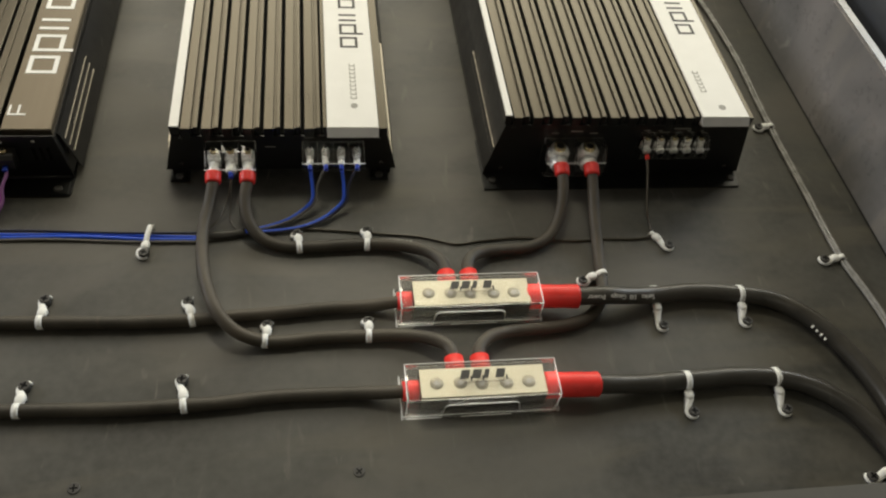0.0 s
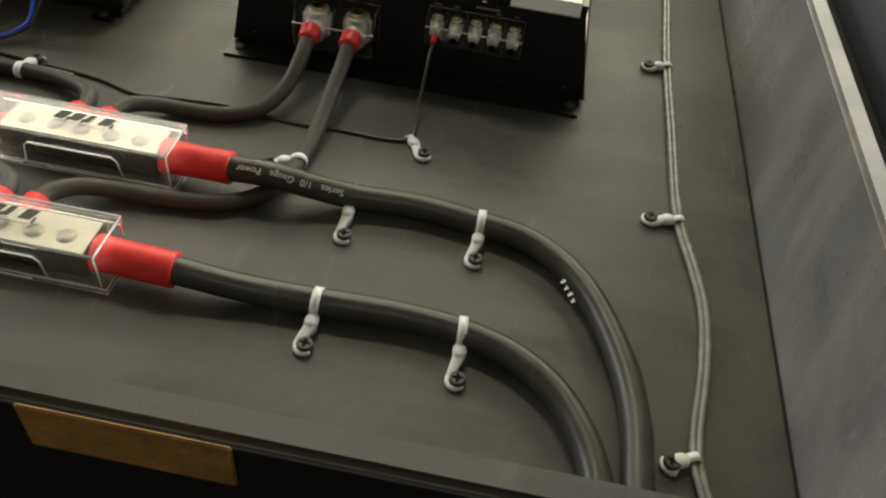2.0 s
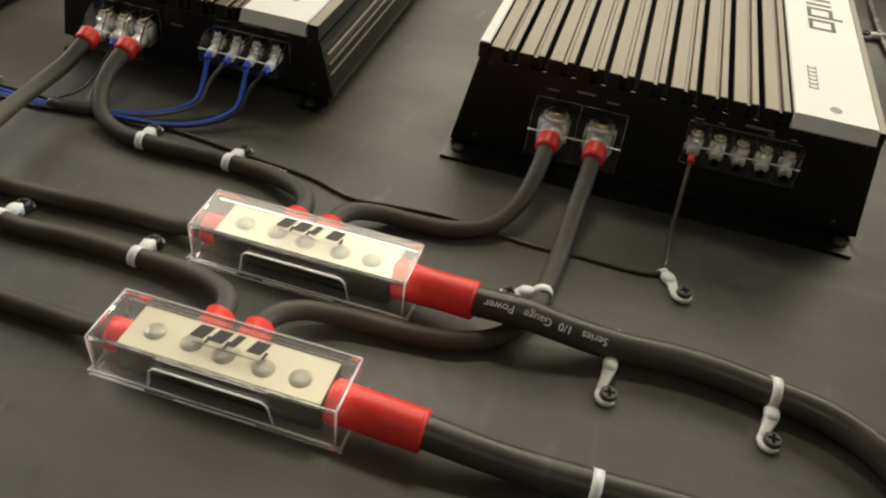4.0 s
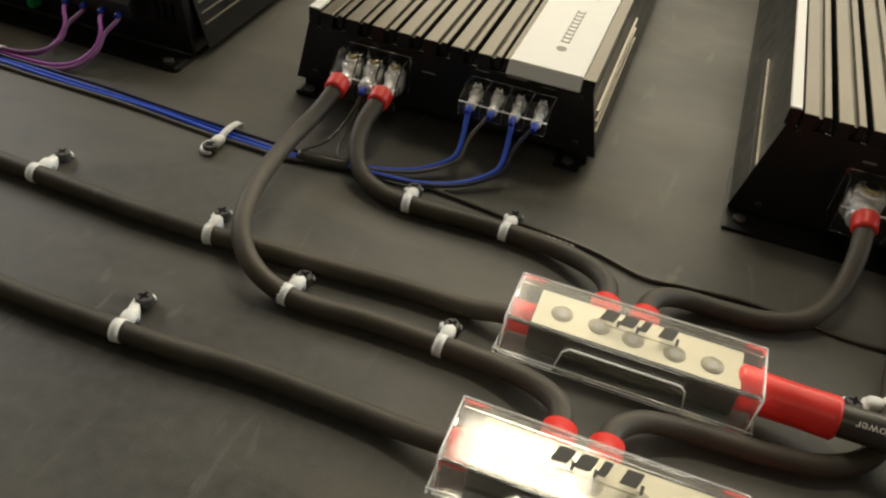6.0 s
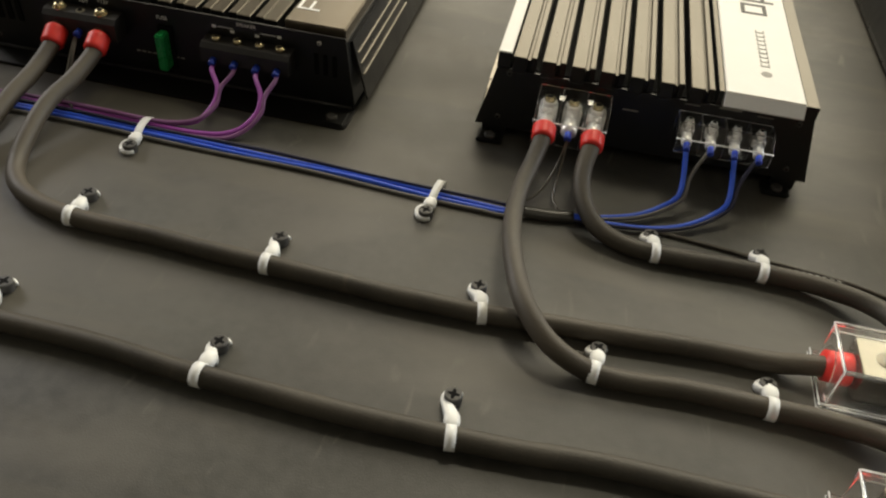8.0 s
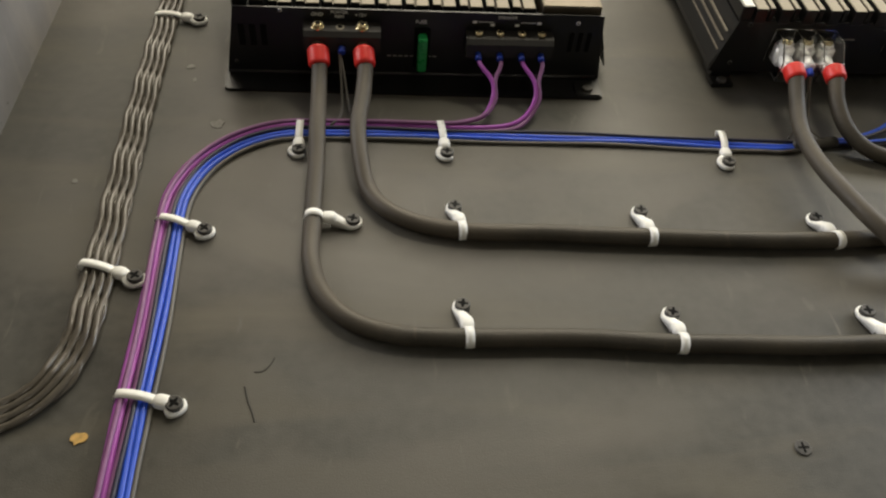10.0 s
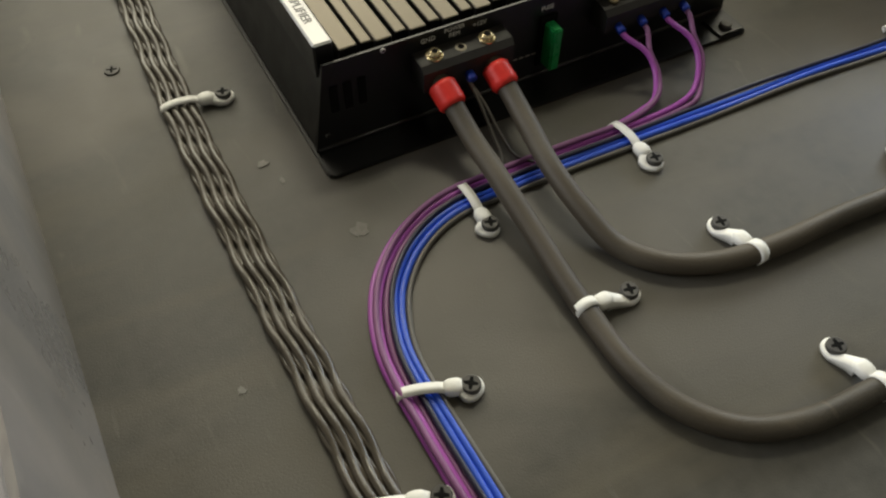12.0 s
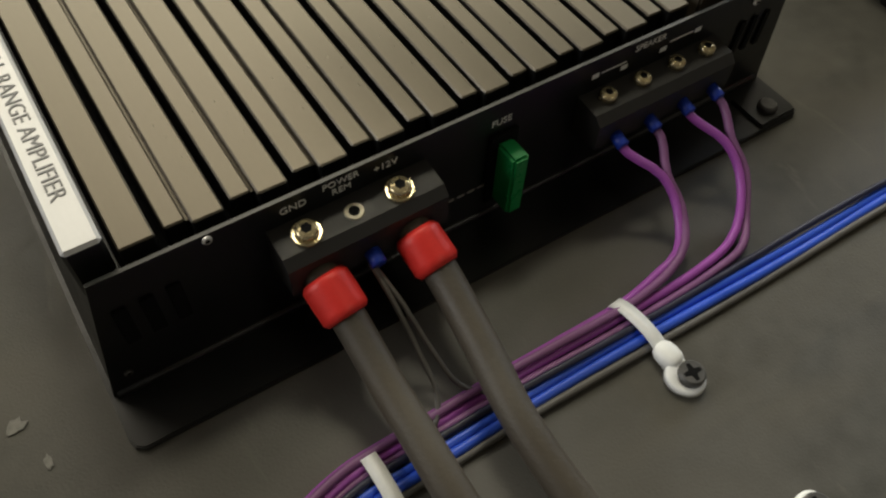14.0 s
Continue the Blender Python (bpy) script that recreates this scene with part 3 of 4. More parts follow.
    small_screw(amp, (-0.302, 0.4503, 0.050), (0, -1, 0), 0.0016)
    corner_foot(amp, -0.289, 0.436, 0.02, 0.018)
    return amp


def ribbed_amplifier(label, xa, xb, yf, zt, lift, strip, slat, white, period, wide, narrow, gap, units, flare, ear_y):
    """A black-bodied amplifier: white strip, ribs and a white panel on top."""
    yb = 0.88
    amp = thing("amplifier", label, "amplifier", "amplifiers on the board")
    zb = zt - 0.008
    part("body", prism([(xa, zb - 0.0065), (xa - flare * 0.35, (zb + lift) / 2), (xa - flare, lift + 0.004), (xa - flare, lift), (xb + flare, lift), (xb + flare, lift + 0.004), (xb + flare * 0.35, (zb + lift) / 2), (xb, zb - 0.0065)], "y", yf + 0.003, yb), AMP_SATIN, amp)
    part("front_panel", prism([(xa - 0.0005, zb - 0.0034), (xa - flare - 0.001, lift), (xb + flare + 0.001, lift), (xb + 0.0005, zb - 0.0034)], "y", yf, yf + 0.0013), AMP_BLACK, amp, "black front panel with terminals")
    shade_sided(part("white_strip", box(strip[0], strip[1], yf + 0.001, yb, zb - 0.004, zt, 0.0006), WHITE_PANEL, amp, "white painted strip"))
    # gap shade between the ribs, painted on as a black floor
    part("top_channel", box(strip[1], xb, yf + 0.004, yb, zb - 0.006, zb - 0.0035), RECESS_SHADE, amp)
    ribs(amp, slat, units, period, wide, narrow, gap, yf - 0.001, yb, zb - 0.005, zt - 0.001, SLAT)
    part("white_panel", box(white[0], white[1], yf - 0.001, yb, zb - 0.003, zt + 0.0004, 0.0006), WHITE_PANEL, amp, "white brand panel")
    part("panel_bevel", prism([(yf - 0.0012, zt - 0.0003), (yf - 0.0066, zt - 0.0068), (yf - 0.0066, zt - 0.0076), (yf - 0.0012, zt - 0.0076)], "x", white[0], white[1]), SHADED_EDGE, amp, "bevelled end of the panel, greyed for shade")
    shade_sided(part("edge_rib", box(white[1] + 0.0005, xb, yf - 0.001, yb, zb - 0.004, zt - 0.0006, 0.0003), SLAT, amp))
    shade_sided(part("edge_rib", box(slat + units * period - 0.0012, white[0] - 0.0005, yf + 0.001, yb, zb - 0.004, zt - 0.001, 0.0003), SLAT, amp))
    for side, sign in ((xa, -1), (xb, 1)):
        for k in range(3):
            z = lift + 0.015 + k * 0.008
            part("side_ridge", box(side + sign * (flare * 0.5 + 0.0012 - 0.0009 * k) - 0.0009, side + sign * (flare * 0.5 + 0.0012 - 0.0009 * k) + 0.0009, yf + 0.006, yf + 0.16, z, z + 0.0011), SIDE_RIDGE, amp, "bare metal ridge on the black side")
    for x, z in ((xa + 0.008, zb - 0.006), (xb - 0.008, zb - 0.006), (xa + 0.004, lift + 0.008), (xb - 0.004, lift + 0.008)):
        small_screw(amp, (x, yf, z), (0, -1, 0), 0.0019, SCREW)
    if lift < 0.004:
        part("base_plate", box(xa - flare - 0.002, xb + flare - 0.003, yf - 0.022, yf + 0.05, 0.0, 0.0022, 0.0006), AMP_BLACK, amp, "black steel foot plate")
        for x in (xa - flare + 0.008, xb + flare - 0.010):
            head = part("screw_head", disc((x, ear_y, 0.0022), (0, 0, 1), 0.0042, 0.0022, n=16, bevel=0.0008), SCREW, amp, "black screw head")
    else:
        for x in (xa + 0.001, xb - 0.006):
            corner_foot(amp, x, ear_y - 0.002, 0.018, 0.014)
    if lift > 0.004:
        for x in (xa + 0.002, xb - 0.002):
            part("foot", box(x - 0.008, x + 0.008, yf + 0.002, yf + 0.022, 0.0, lift, 0.001), AMP_BLACK, amp)
            part("foot", box(x - 0.008, x + 0.008, yb - 0.03, yb - 0.01, 0.0, lift, 0.001), AMP_BLACK, amp)
    return amp


full_range_amplifier()

amp_b = ribbed_amplifier("black amplifier with brown ribs, white panel and blue wires", -0.180, 0.022, 0.452, 0.066, 0.010,
                         (-0.1810, -0.1722), -0.1710, (-0.0355, 0.0135), 0.0190, 0.0092, 0.0040, 0.0022, 7, 0.010, 0.4525)
clear_terminal(amp_b, (-0.1425, -0.1267, -0.1110), 0.4515, 0.0210, 0.0487, 0.4245, chrome_r=0.0060)
clear_terminal(amp_b, (-0.0525, -0.0375, -0.0225, -0.0075), 0.4515, 0.0305, 0.0475, 0.4285, chrome_r=0.0040, screw_metal=CHROME)
for x in (-0.0525, -0.0375, -0.0225, -0.0075):
    ferrule(amp_b, x, 0.4305, 0.0366)
ferrule(amp_b, -0.1267, 0.4270, 0.0305, 0.0024, 0.006)
bars([(-0.058, -0.048, 0, 0.0006), (-0.036, -0.022, 0.001, 0.0025), (-0.012, -0.002, 0, 0.0006), (-0.095, -0.085, -0.012, -0.011)], 0.0001, on_front(0, 0.4519, 0.0520), PRINT_GREY, amp_b, label="small grey print")
brand_marks(amp_b, -0.0100, 0.572, 0.0665, 0.0185, PRINT_DARK, "dark brand shapes")
bars([(a, b, 0.492 + k * 0.0062 + c, 0.492 + k * 0.0062 + d) for k in range(9) for a, b, c, d in ((-0.003, -0.0021, 0, 0.0042), (0.0021, 0.003, 0, 0.0042), (-0.0021, 0.0021, 0, 0.0009))], 0.0002, pose(-0.0085, 0, 0.0665), PRINT_GREY, amp_b, "model_print", "grey printed marks")
part("emblem", disc((-0.0085, 0.482, 0.0664), (0, 0, 1), 0.0035, 0.0002, n=18), PRINT_GREY, amp_b)

amp_c = ribbed_amplifier("tall black amplifier with brown ribs and white panel", 0.138, 0.394, 0.450, 0.082, 0.003,
                         (0.1360, 0.1430), 0.1442, (0.3385, 0.3890), 0.01962, 0.0090, 0.0048, 0.0026, 10, 0.013, 0.440)
clear_terminal(amp_c, (0.196, 0.227), 0.4495, 0.022, 0.0535, 0.4265, chrome_r=0.0105)
clear_terminal(amp_c, (0.287, 0.3015, 0.316, 0.3305, 0.345), 0.4495, 0.038, 0.061, 0.4345, chrome_r=0.0050)
for x in (0.3015, 0.316, 0.3305, 0.345):
    part("wire_hole", disc((x, 0.4343, 0.0435), (0, -1, 0), 0.0028, 0.0002, n=14), RECESS_SHADE, amp_c)
ferrule(amp_c, 0.287, 0.4345, 0.0435, 0.0023, 0.005, SHRINK)
bars([(0.186, 0.194, 0.010, 0.0112), (0.206, 0.218, 0.0125, 0.014), (0.226, 0.234, 0.010, 0.0112), (0.283, 0.289, 0.0135, 0.0145), (0.298, 0.302, 0.0135, 0.0145), (0.314, 0.332, 0.016, 0.0175), (0.329, 0.333, 0.0135, 0.0145), (0.343, 0.347, 0.0135, 0.0145)],
     0.0001, on_front(0, 0.4499, 0.049), PRINT_GREY, amp_c, label="small grey print")
brand_marks(amp_c, 0.3640, 0.584, 0.0825, 0.0190, PRINT_DARK, "dark brand shapes")
bars([(a, b, 0.487 + k * 0.0058 + c, 0.487 + k * 0.0058 + d) for k in range(6) for a, b, c, d in ((-0.003, -0.0021, 0, 0.0038), (0.0021, 0.003, 0, 0.0038), (-0.0021, 0.0021, 0, 0.0009))], 0.0002, pose(0.352, 0, 0.0825), PRINT_GREY, amp_c, "model_print", "grey printed marks")
part("emblem", disc((0.364, 0.4635, 0.0824), (0, 0, 1), 0.0038, 0.0002, n=18), PRINT_GREY, amp_c)


# ---- fuse holders ----
def rim(points, r, parent):
    """A thin whitish rod along a broken line, for the glint of a clear edge."""
    fine = []
    for p, q in zip(points, points[1:]):
        p, q = Vector(p), Vector(q)
        k = max(1, int((q - p).length / 0.006))
        fine.extend(p.lerp(q, i / k) for i in range(k))
    fine.append(Vector(points[-1]))
    ob = smooth(part("cover_lip", sweep(fine, r, 8), EDGE_GLINT, parent, "whitish rod for the glint along a clear edge"))
    ob.visible_shadow = False
    return ob


def fuse_holder(x, y, label, ports):
    """A nickel block under a clear cover on a clear base; x, y is the base's front left corner."""
    h = thing("fuse_holder", label, "fuse holder", "fuse holders", (x, y, 0))
    length, depth = 0.132, 0.0385
    base = part("base", box(0, length, 0, depth, 0.0005, 0.0045, 0.0012), CLEAR, h, "clear plastic base")
    base.visible_shadow = False
    block = part("block", box(0.015, 0.1195, 0.006, 0.0325, 0.0060, 0.0232, 0.0006), MIRROR_METAL, h, "polished metal distribution block, darkened for its shaded front")
    part("top_plate", box(0.0152, 0.1193, 0.0062, 0.0323, 0.0232, 0.0240, 0.0003), NICKEL, block, "cream satin top plate")
    part("pedestal", box(0.025, 0.108, 0.010, 0.029, 0.0046, 0.0059, 0.0003), BLOCK_BLACK, h)
    # darker raised discs stand in for the shaded dents of sunk screws
    for k, (sx, sy) in enumerate(((0.0285, 0.0190), (0.0480, 0.0185), (0.0655, 0.0170), (0.0865, 0.0165), (0.1050, 0.0170))):
        smooth(part("set_screw", disc((sx, sy, 0.0240), (0, 0, 1), 0.0056, 0.0004, n=24, bevel=0.0003), NICKEL_DULL, block, "dull set screw, its dent painted darker"))
        part("socket", disc((sx, sy, 0.02442), (0, 0, 1), 0.0029, 0.0001, n=6), PRINT_GREY, block)
    # cover: top, two ends, back and a notched front
    t, z0, z1, yb, yf2 = 0.0016, 0.0048, 0.0296, 0.0350, 0.0012
    top = part("cover", box(0.003, 0.129, yf2 + 0.0005, yb, z1 - t, z1, 0.0007, 3), CLEAR, h, "clear acrylic cover")
    zc = z1 - t - 0.0002
    front = [(0.003, z0), (0.0325, z0), (0.0345, 0.0178), (0.0375, 0.0206), (0.0925, 0.0206), (0.0955, 0.0178), (0.0975, z0), (0.129, z0), (0.129, zc), (0.003, zc)]
    bm = prism(front, "y", yf2, yf2 + t)
    bmesh.ops.bevel(bm, geom=bm.edges[:], offset=0.0004, segments=1, affect="EDGES")
    pieces = [part("cover_front", bm, CLEAR, top)]
    pieces.append(part("cover_back", prism([(0.003, 0.0236), (0.129, 0.0236), (0.129, zc), (0.003, zc)], "y", yb - t, yb), CLEAR, top))
    arch = [(yf2 + t + 0.0002, z0), (0.0085, z0), (0.0092, 0.0150), (0.0130, 0.0212), (0.0195, 0.0242), (0.0262, 0.0212), (0.0300, 0.0150), (0.0307, z0), (yb - t - 0.0002, z0), (yb - t - 0.0002, zc), (yf2 + t + 0.0002, zc)]
    for a in (0.003, 0.129 - t):
        pieces.append(part("cover_end", prism(arch, "x", a, a + t), CLEAR, top))
    pieces.append(part("cover_flange", box(0.004, 0.128, -0.002, yf2 - 0.0002, 0.0048, 0.0060, 0.0004), CLEAR, top))
    for p in (top, *pieces):
        p.visible_shadow = False
    yl = yf2 - 0.0003
    # edge glints of cover and base, added as whitish rods
    rim([(0.0322, yl, z0), (0.0345, yl, 0.0178), (0.0375, yl, 0.0206), (0.0925, yl, 0.0206), (0.0955, yl, 0.0178), (0.0978, yl, z0)], 0.00055, top)
    rim([(0.0035, yb, z1), (0.1285, yb, z1)], 0.0004, top)
    for xe in (0.0030, 0.1290):
        rim([(xe, yf2, 0.0062), (xe, yf2, z1 - 0.0006), (xe, yb, z1 - 0.0003)], 0.0005, top)
    for zr in (0.0012, 0.0046):
        rim([(-0.0006, 0.0006, zr), (length + 0.0006, 0.0006, zr)], 0.00045, base)
        rim([(0.0002, -0.0004, zr), (0.0002, depth, zr)], 0.00045, base)
        rim([(length - 0.0002, -0.0004, zr), (length - 0.0002, depth, zr)], 0.00045, base)
    rim([(0.0032, -0.0020, 0.0056), (0.0320, -0.0020, 0.0056)], 0.0006, top)
    rim([(0.0480, -0.0020, 0.0056), (0.0900, -0.0020, 0.0056)], 0.0005, top)
    # brand shapes on the cover: four slanted dark blocks over a thin line
    bm = bmesh.new()
    for k in range(4):
        a, w = k * 0.0098, 0.0052 if k == 2 else 0.0086
        add_prism(bm, [(a - 0.0012, 0), (a + w - 0.0026, 0), (a + w - 0.0014, 0.0030), (a + w, 0.0082), (a + 0.0014, 0.0082)], "z", 0, 0.00012)
        if k != 2:
            add_prism(bm, [(a + w - 0.0010, -0.0022), (a + w + 0.0004, -0.0022), (a + w + 0.0008, 0.0026), (a + w - 0.0008, 0.0026)], "z", 0, 0.00012)
    add_prism(bm, [(0.002, -0.0034), (0.036, -0.0034), (0.036, -0.0030), (0.002, -0.0030)], "z", 0, 0.00012)
    mark = part("brand_print", bm, PRINT_DARK, h, "dark brand shapes")
    mark.matrix_local = pose(0.0480, 0.0190, z1 + 0.0001)
    # red sleeves at the ports
    smooth(part("port_sleeve", disc((0.0015, 0.0195, 0.0128), (1, 0, 0), 0.0082, 0.013, n=20, bevel=0.0008), SHRINK, h, "red heat-shrink sleeve"))
    for sx in ports:
        smooth(part("port_sleeve", disc((sx, 0.0475, 0.0145), (0, -1, 0), 0.0082, 0.0145, n=20, bevel=0.0008), SHRINK, h, "red heat-shrink sleeve"))
    return h


fuse_holder(0.020, 0.2662, "clear-covered fuse holder with satin metal block beside another", (0.0480, 0.0690))
fuse_holder(0.0175, 0.1770, "clear-covered fuse holder with satin metal block near the tray's front", (0.0470, 0.0690))


# ---- cables ----
R, RB = 0.0056, 0.0084


def power_cable(label, points, radius, material, seed, boots=()):
    """One cable with its red sleeves: boots are (first point, last point, radius)."""
    cable = thing("power_cable", label, "cable", "power cables")
    path = smooth_path(points, 0.003)
    for i in range(4, len(path) - 4):
        ease = min(1.0, (i - 3) / 12, (len(path) - 4 - i) / 12)
        path[i] = path[i] + ease * 0.0009 * Vector((noise.noise(path[i] * 21 + Vector((0, 0, seed))), noise.noise(path[i] * 21 + Vector((9, 4, seed))), 0))
    smooth(part("sheath", sweep(path, radius, 16, 0.035, seed), material, cable))
    for a, b, r in boots:
        path = smooth_path([a, (Vector(a) + Vector(b)) / 2, b], 0.0014)
        bm = sweep(path, r, 18, 0.05, seed + 3)
        bm.verts.ensure_lookup_table()
        for ring in (bm.verts[:18], bm.verts[-18:]):  # rolled ends
            centre = sum((v.co for v in ring), Vector()) / 18
            for v in ring:
                v.co = centre + (v.co - centre) * 0.86
        smooth(part("heat_shrink", bm, SHRINK, cable, "red heat-shrink sleeve"))
    return cable


power_cable("thick matt black power cable to the front fuse holder", [
    (-0.4895, 0.440, 0.0355), (-0.4880, 0.424, 0.0275), (-0.488, 0.400, 0.0205), (-0.488, 0.376, 0.0175), (-0.4875, 0.345, 0.0115), (-0.488, 0.300, R), (-0.4875, 0.262, R), (-0.480, 0.237, R),
    (-0.464, 0.219, R), (-0.438, 0.209, R), (-0.399, 0.2065, R), (-0.338, 0.2050, R), (-0.279, 0.2005, R), (-0.218, 0.1985, R), (-0.157, 0.1975, R), (-0.08, 0.2015, R), (-0.012, 0.2000, 0.0065), (0.008, 0.1980, 0.0098), (0.023, 0.1965, 0.0125)],
    R, RUBBER, 1, [((-0.4893, 0.4365, 0.0338), (-0.4880, 0.4240, 0.0275), 0.0076)])
power_cable("thick matt black power cable to the rear fuse holder", [
    (-0.4575, 0.440, 0.0355), (-0.4560, 0.424, 0.0280), (-0.4575, 0.398, 0.0215), (-0.4605, 0.372, 0.018), (-0.459, 0.345, 0.0115), (-0.4535, 0.322, R), (-0.441, 0.304, R),
    (-0.423, 0.2935, R), (-0.397, 0.287, R), (-0.34, 0.2845, R), (-0.278, 0.2815, R), (-0.215, 0.279, R), (-0.157, 0.2785, R), (-0.1, 0.282, R), (-0.04, 0.2858, R), (0.0, 0.2865, 0.0063), (0.013, 0.2862, 0.0095), (0.026, 0.2857, 0.0125)],
    R, RUBBER, 2, [((-0.4573, 0.4365, 0.0338), (-0.4560, 0.4240, 0.0280), 0.0076)])
power_cable("black power cable curving over another from amplifier to fuse holder", [
    (-0.1425, 0.4240, 0.0348), (-0.1422, 0.4160, 0.0328), (-0.1450, 0.397, 0.0250), (-0.149, 0.372, 0.0195), (-0.149, 0.340, 0.0185), (-0.1435, 0.307, 0.0200), (-0.132, 0.277, 0.0190), (-0.115, 0.260, 0.0125),
    (-0.092, 0.2545, R), (-0.046, 0.2555, R), (-0.003, 0.2555, R), (0.026, 0.2535, 0.0070), (0.048, 0.2475, 0.0105), (0.061, 0.2375, 0.0135), (0.0645, 0.225, 0.0145), (0.0645, 0.215, 0.0145)],
    R, RUBBER, 3, [((-0.1425, 0.4238, 0.0347), (-0.1421, 0.4125, 0.0317), 0.0074)])
worn_cable = power_cable("black power cable from amplifier to the rear fuse holder", [
    (-0.1110, 0.4240, 0.0342), (-0.1110, 0.4160, 0.0322), (-0.1135, 0.398, 0.0240), (-0.1105, 0.380, 0.0152), (-0.099, 0.3655, 0.0085), (-0.082, 0.358, R), (-0.063, 0.3555, R), (-0.0, 0.3565, R), (0.036, 0.3515, 0.0075),
    (0.057, 0.3410, 0.0105), (0.0665, 0.327, 0.0138), (0.068, 0.316, 0.0145), (0.068, 0.305, 0.0145)],
    R, RUBBER, 4, [((-0.1110, 0.4238, 0.0341), (-0.1110, 0.4125, 0.0311), 0.0074)])
power_cable("black power cable from the tall amplifier to a fuse holder", [
    (0.196, 0.4270, 0.0387), (0.1960, 0.4195, 0.0370), (0.1945, 0.400, 0.0280), (0.1885, 0.378, 0.0150), (0.176, 0.3595, 0.0075), (0.155, 0.3485, R), (0.128, 0.346, R), (0.108, 0.3425, 0.0080), (0.095, 0.333, 0.0125), (0.0895, 0.322, 0.0145), (0.0890, 0.312, 0.0145), (0.0890, 0.304, 0.0145)],
    R, RUBBER, 5, [((0.1960, 0.4268, 0.0387), (0.1957, 0.4145, 0.0352), 0.0075)])
power_cable("black power cable passing under a heavier cable", [
    (0.227, 0.4270, 0.0387), (0.2268, 0.4195, 0.0370), (0.2255, 0.398, 0.0270), (0.224, 0.372, 0.0170), (0.2225, 0.345, 0.0090), (0.2195, 0.315, R), (0.2155, 0.294, R), (0.203, 0.272, R), (0.184, 0.261, R), (0.150, 0.2565, R), (0.120, 0.2535, 0.0075), (0.099, 0.2455, 0.0120), (0.0880, 0.233, 0.0142), (0.0865, 0.223, 0.0145), (0.0865, 0.214, 0.0145)],
    R, RUBBER, 6, [((0.2270, 0.4268, 0.0387), (0.2265, 0.4145, 0.0352), 0.0075)])
big_a = power_cable("heavy black cable with white print and red sleeve", [
    (0.138, 0.2850, 0.0145), (0.160, 0.2830, 0.0160), (0.186, 0.2803, 0.0188), (0.211, 0.2795, 0.0203), (0.238, 0.2815, 0.0150), (0.262, 0.2850, 0.0100), (0.305, 0.2880, RB), (0.346, 0.2835, RB), (0.377, 0.2765, RB), (0.4035, 0.2590, RB),
    (0.4245, 0.2300, RB), (0.4400, 0.1915, RB), (0.4470, 0.1560, RB), (0.4475, 0.1200, RB), (0.4480, 0.0900, RB), (0.4480, 0.0575, RB)],
    RB, THICK_RUBBER, 7, [((0.1385, 0.2850, 0.0146), (0.1865, 0.2803, 0.0188), 0.0108)])
big_b = power_cable("heavy gauge black cable with red sleeve from the front fuse holder", [
    (0.136, 0.1950, 0.0145), (0.160, 0.1938, 0.0150), (0.186, 0.1930, 0.0145), (0.214, 0.1935, 0.0112), (0.240, 0.1945, RB), (0.266, 0.1950, RB), (0.311, 0.1965, RB), (0.349, 0.1940, RB), (0.378, 0.1850, RB), (0.403, 0.1670, RB),
    (0.4200, 0.1410, RB), (0.4275, 0.1150, RB), (0.4285, 0.0900, RB), (0.4285, 0.0575, RB)],
    RB, THICK_RUBBER, 8, [((0.1375, 0.1949, 0.0146), (0.1855, 0.1930, 0.0145), 0.0108)])


def bundle_offsets(base, side, lift, phase):
    return offset_path(base, lambda d: side + 0.0005 * math.sin(d * 38 + phase), lambda d: lift + 0.0003 * math.sin(d * 51 + phase * 2))


def wire(label, path, radius, material, group="wires", name="wire"):
    ob = smooth(part(name, sweep(path, radius, 10), material))
    return tagged(ob, label, "wire", group)


# the purple, blue and grey speaker wires: one bundle along the board
RW = 0.00165
trunk = [(-0.5715, 0.058, 0.0), (-0.5715, 0.130, 0.0), (-0.5715, 0.222, 0.0), (-0.5725, 0.290, 0.0), (-0.5715, 0.320, 0.0), (-0.5600, 0.3505, 0.0), (-0.5390, 0.3722, 0.0), (-0.513, 0.3835, 0.0), (-0.480, 0.3845, 0.0), (-0.402, 0.3835, 0.0)]
far = [(-0.330, 0.3815, 0.0), (-0.270, 0.3800, 0.0), (-0.205, 0.3765, 0.0), (-0.155, 0.3745, 0.0)]


def trunk_part(side, lift, phase, upto):
    base = smooth_path(trunk + far[:upto], 0.005)
    return bundle_offsets(base, side, lift, phase)


def to_amp_one(side, lift, phase, x, turn_x, bow):
    """A wire that leaves the bundle at turn_x for the first amplifier's speaker terminal at x."""
    p = trunk_part(side, lift, phase, 0)
    y = p[-1].y
    tail = [(turn_x - 0.03, y + 0.0005, lift), (turn_x - 0.013, y + 0.003, lift + 0.0012), (turn_x - 0.003, 0.3985, lift + 0.0035), (turn_x + bow, 0.4100, 0.0130), (turn_x + bow * 0.9, 0.4200, 0.0205), (x + bow * 0.25, 0.4310, 0.0268), (x, 0.4385, 0.0292)]
    keep = [q for q in p[::3] if q.x < turn_x - 0.045 or q.y < 0.36]
    return smooth_path(keep + [Vector(q) for q in tail], 0.004)


purple_a = to_amp_one(-0.0094, 0.0018, 0.3, -0.3745, -0.3690, 0.0045)
purple_b = to_amp_one(-0.0061, 0.0021, 1.1, -0.3430, -0.3385, 0.0050)
mauve_a = to_amp_one(-0.0078, 0.0044, 2.0, -0.3590, -0.3665, 0.0040)
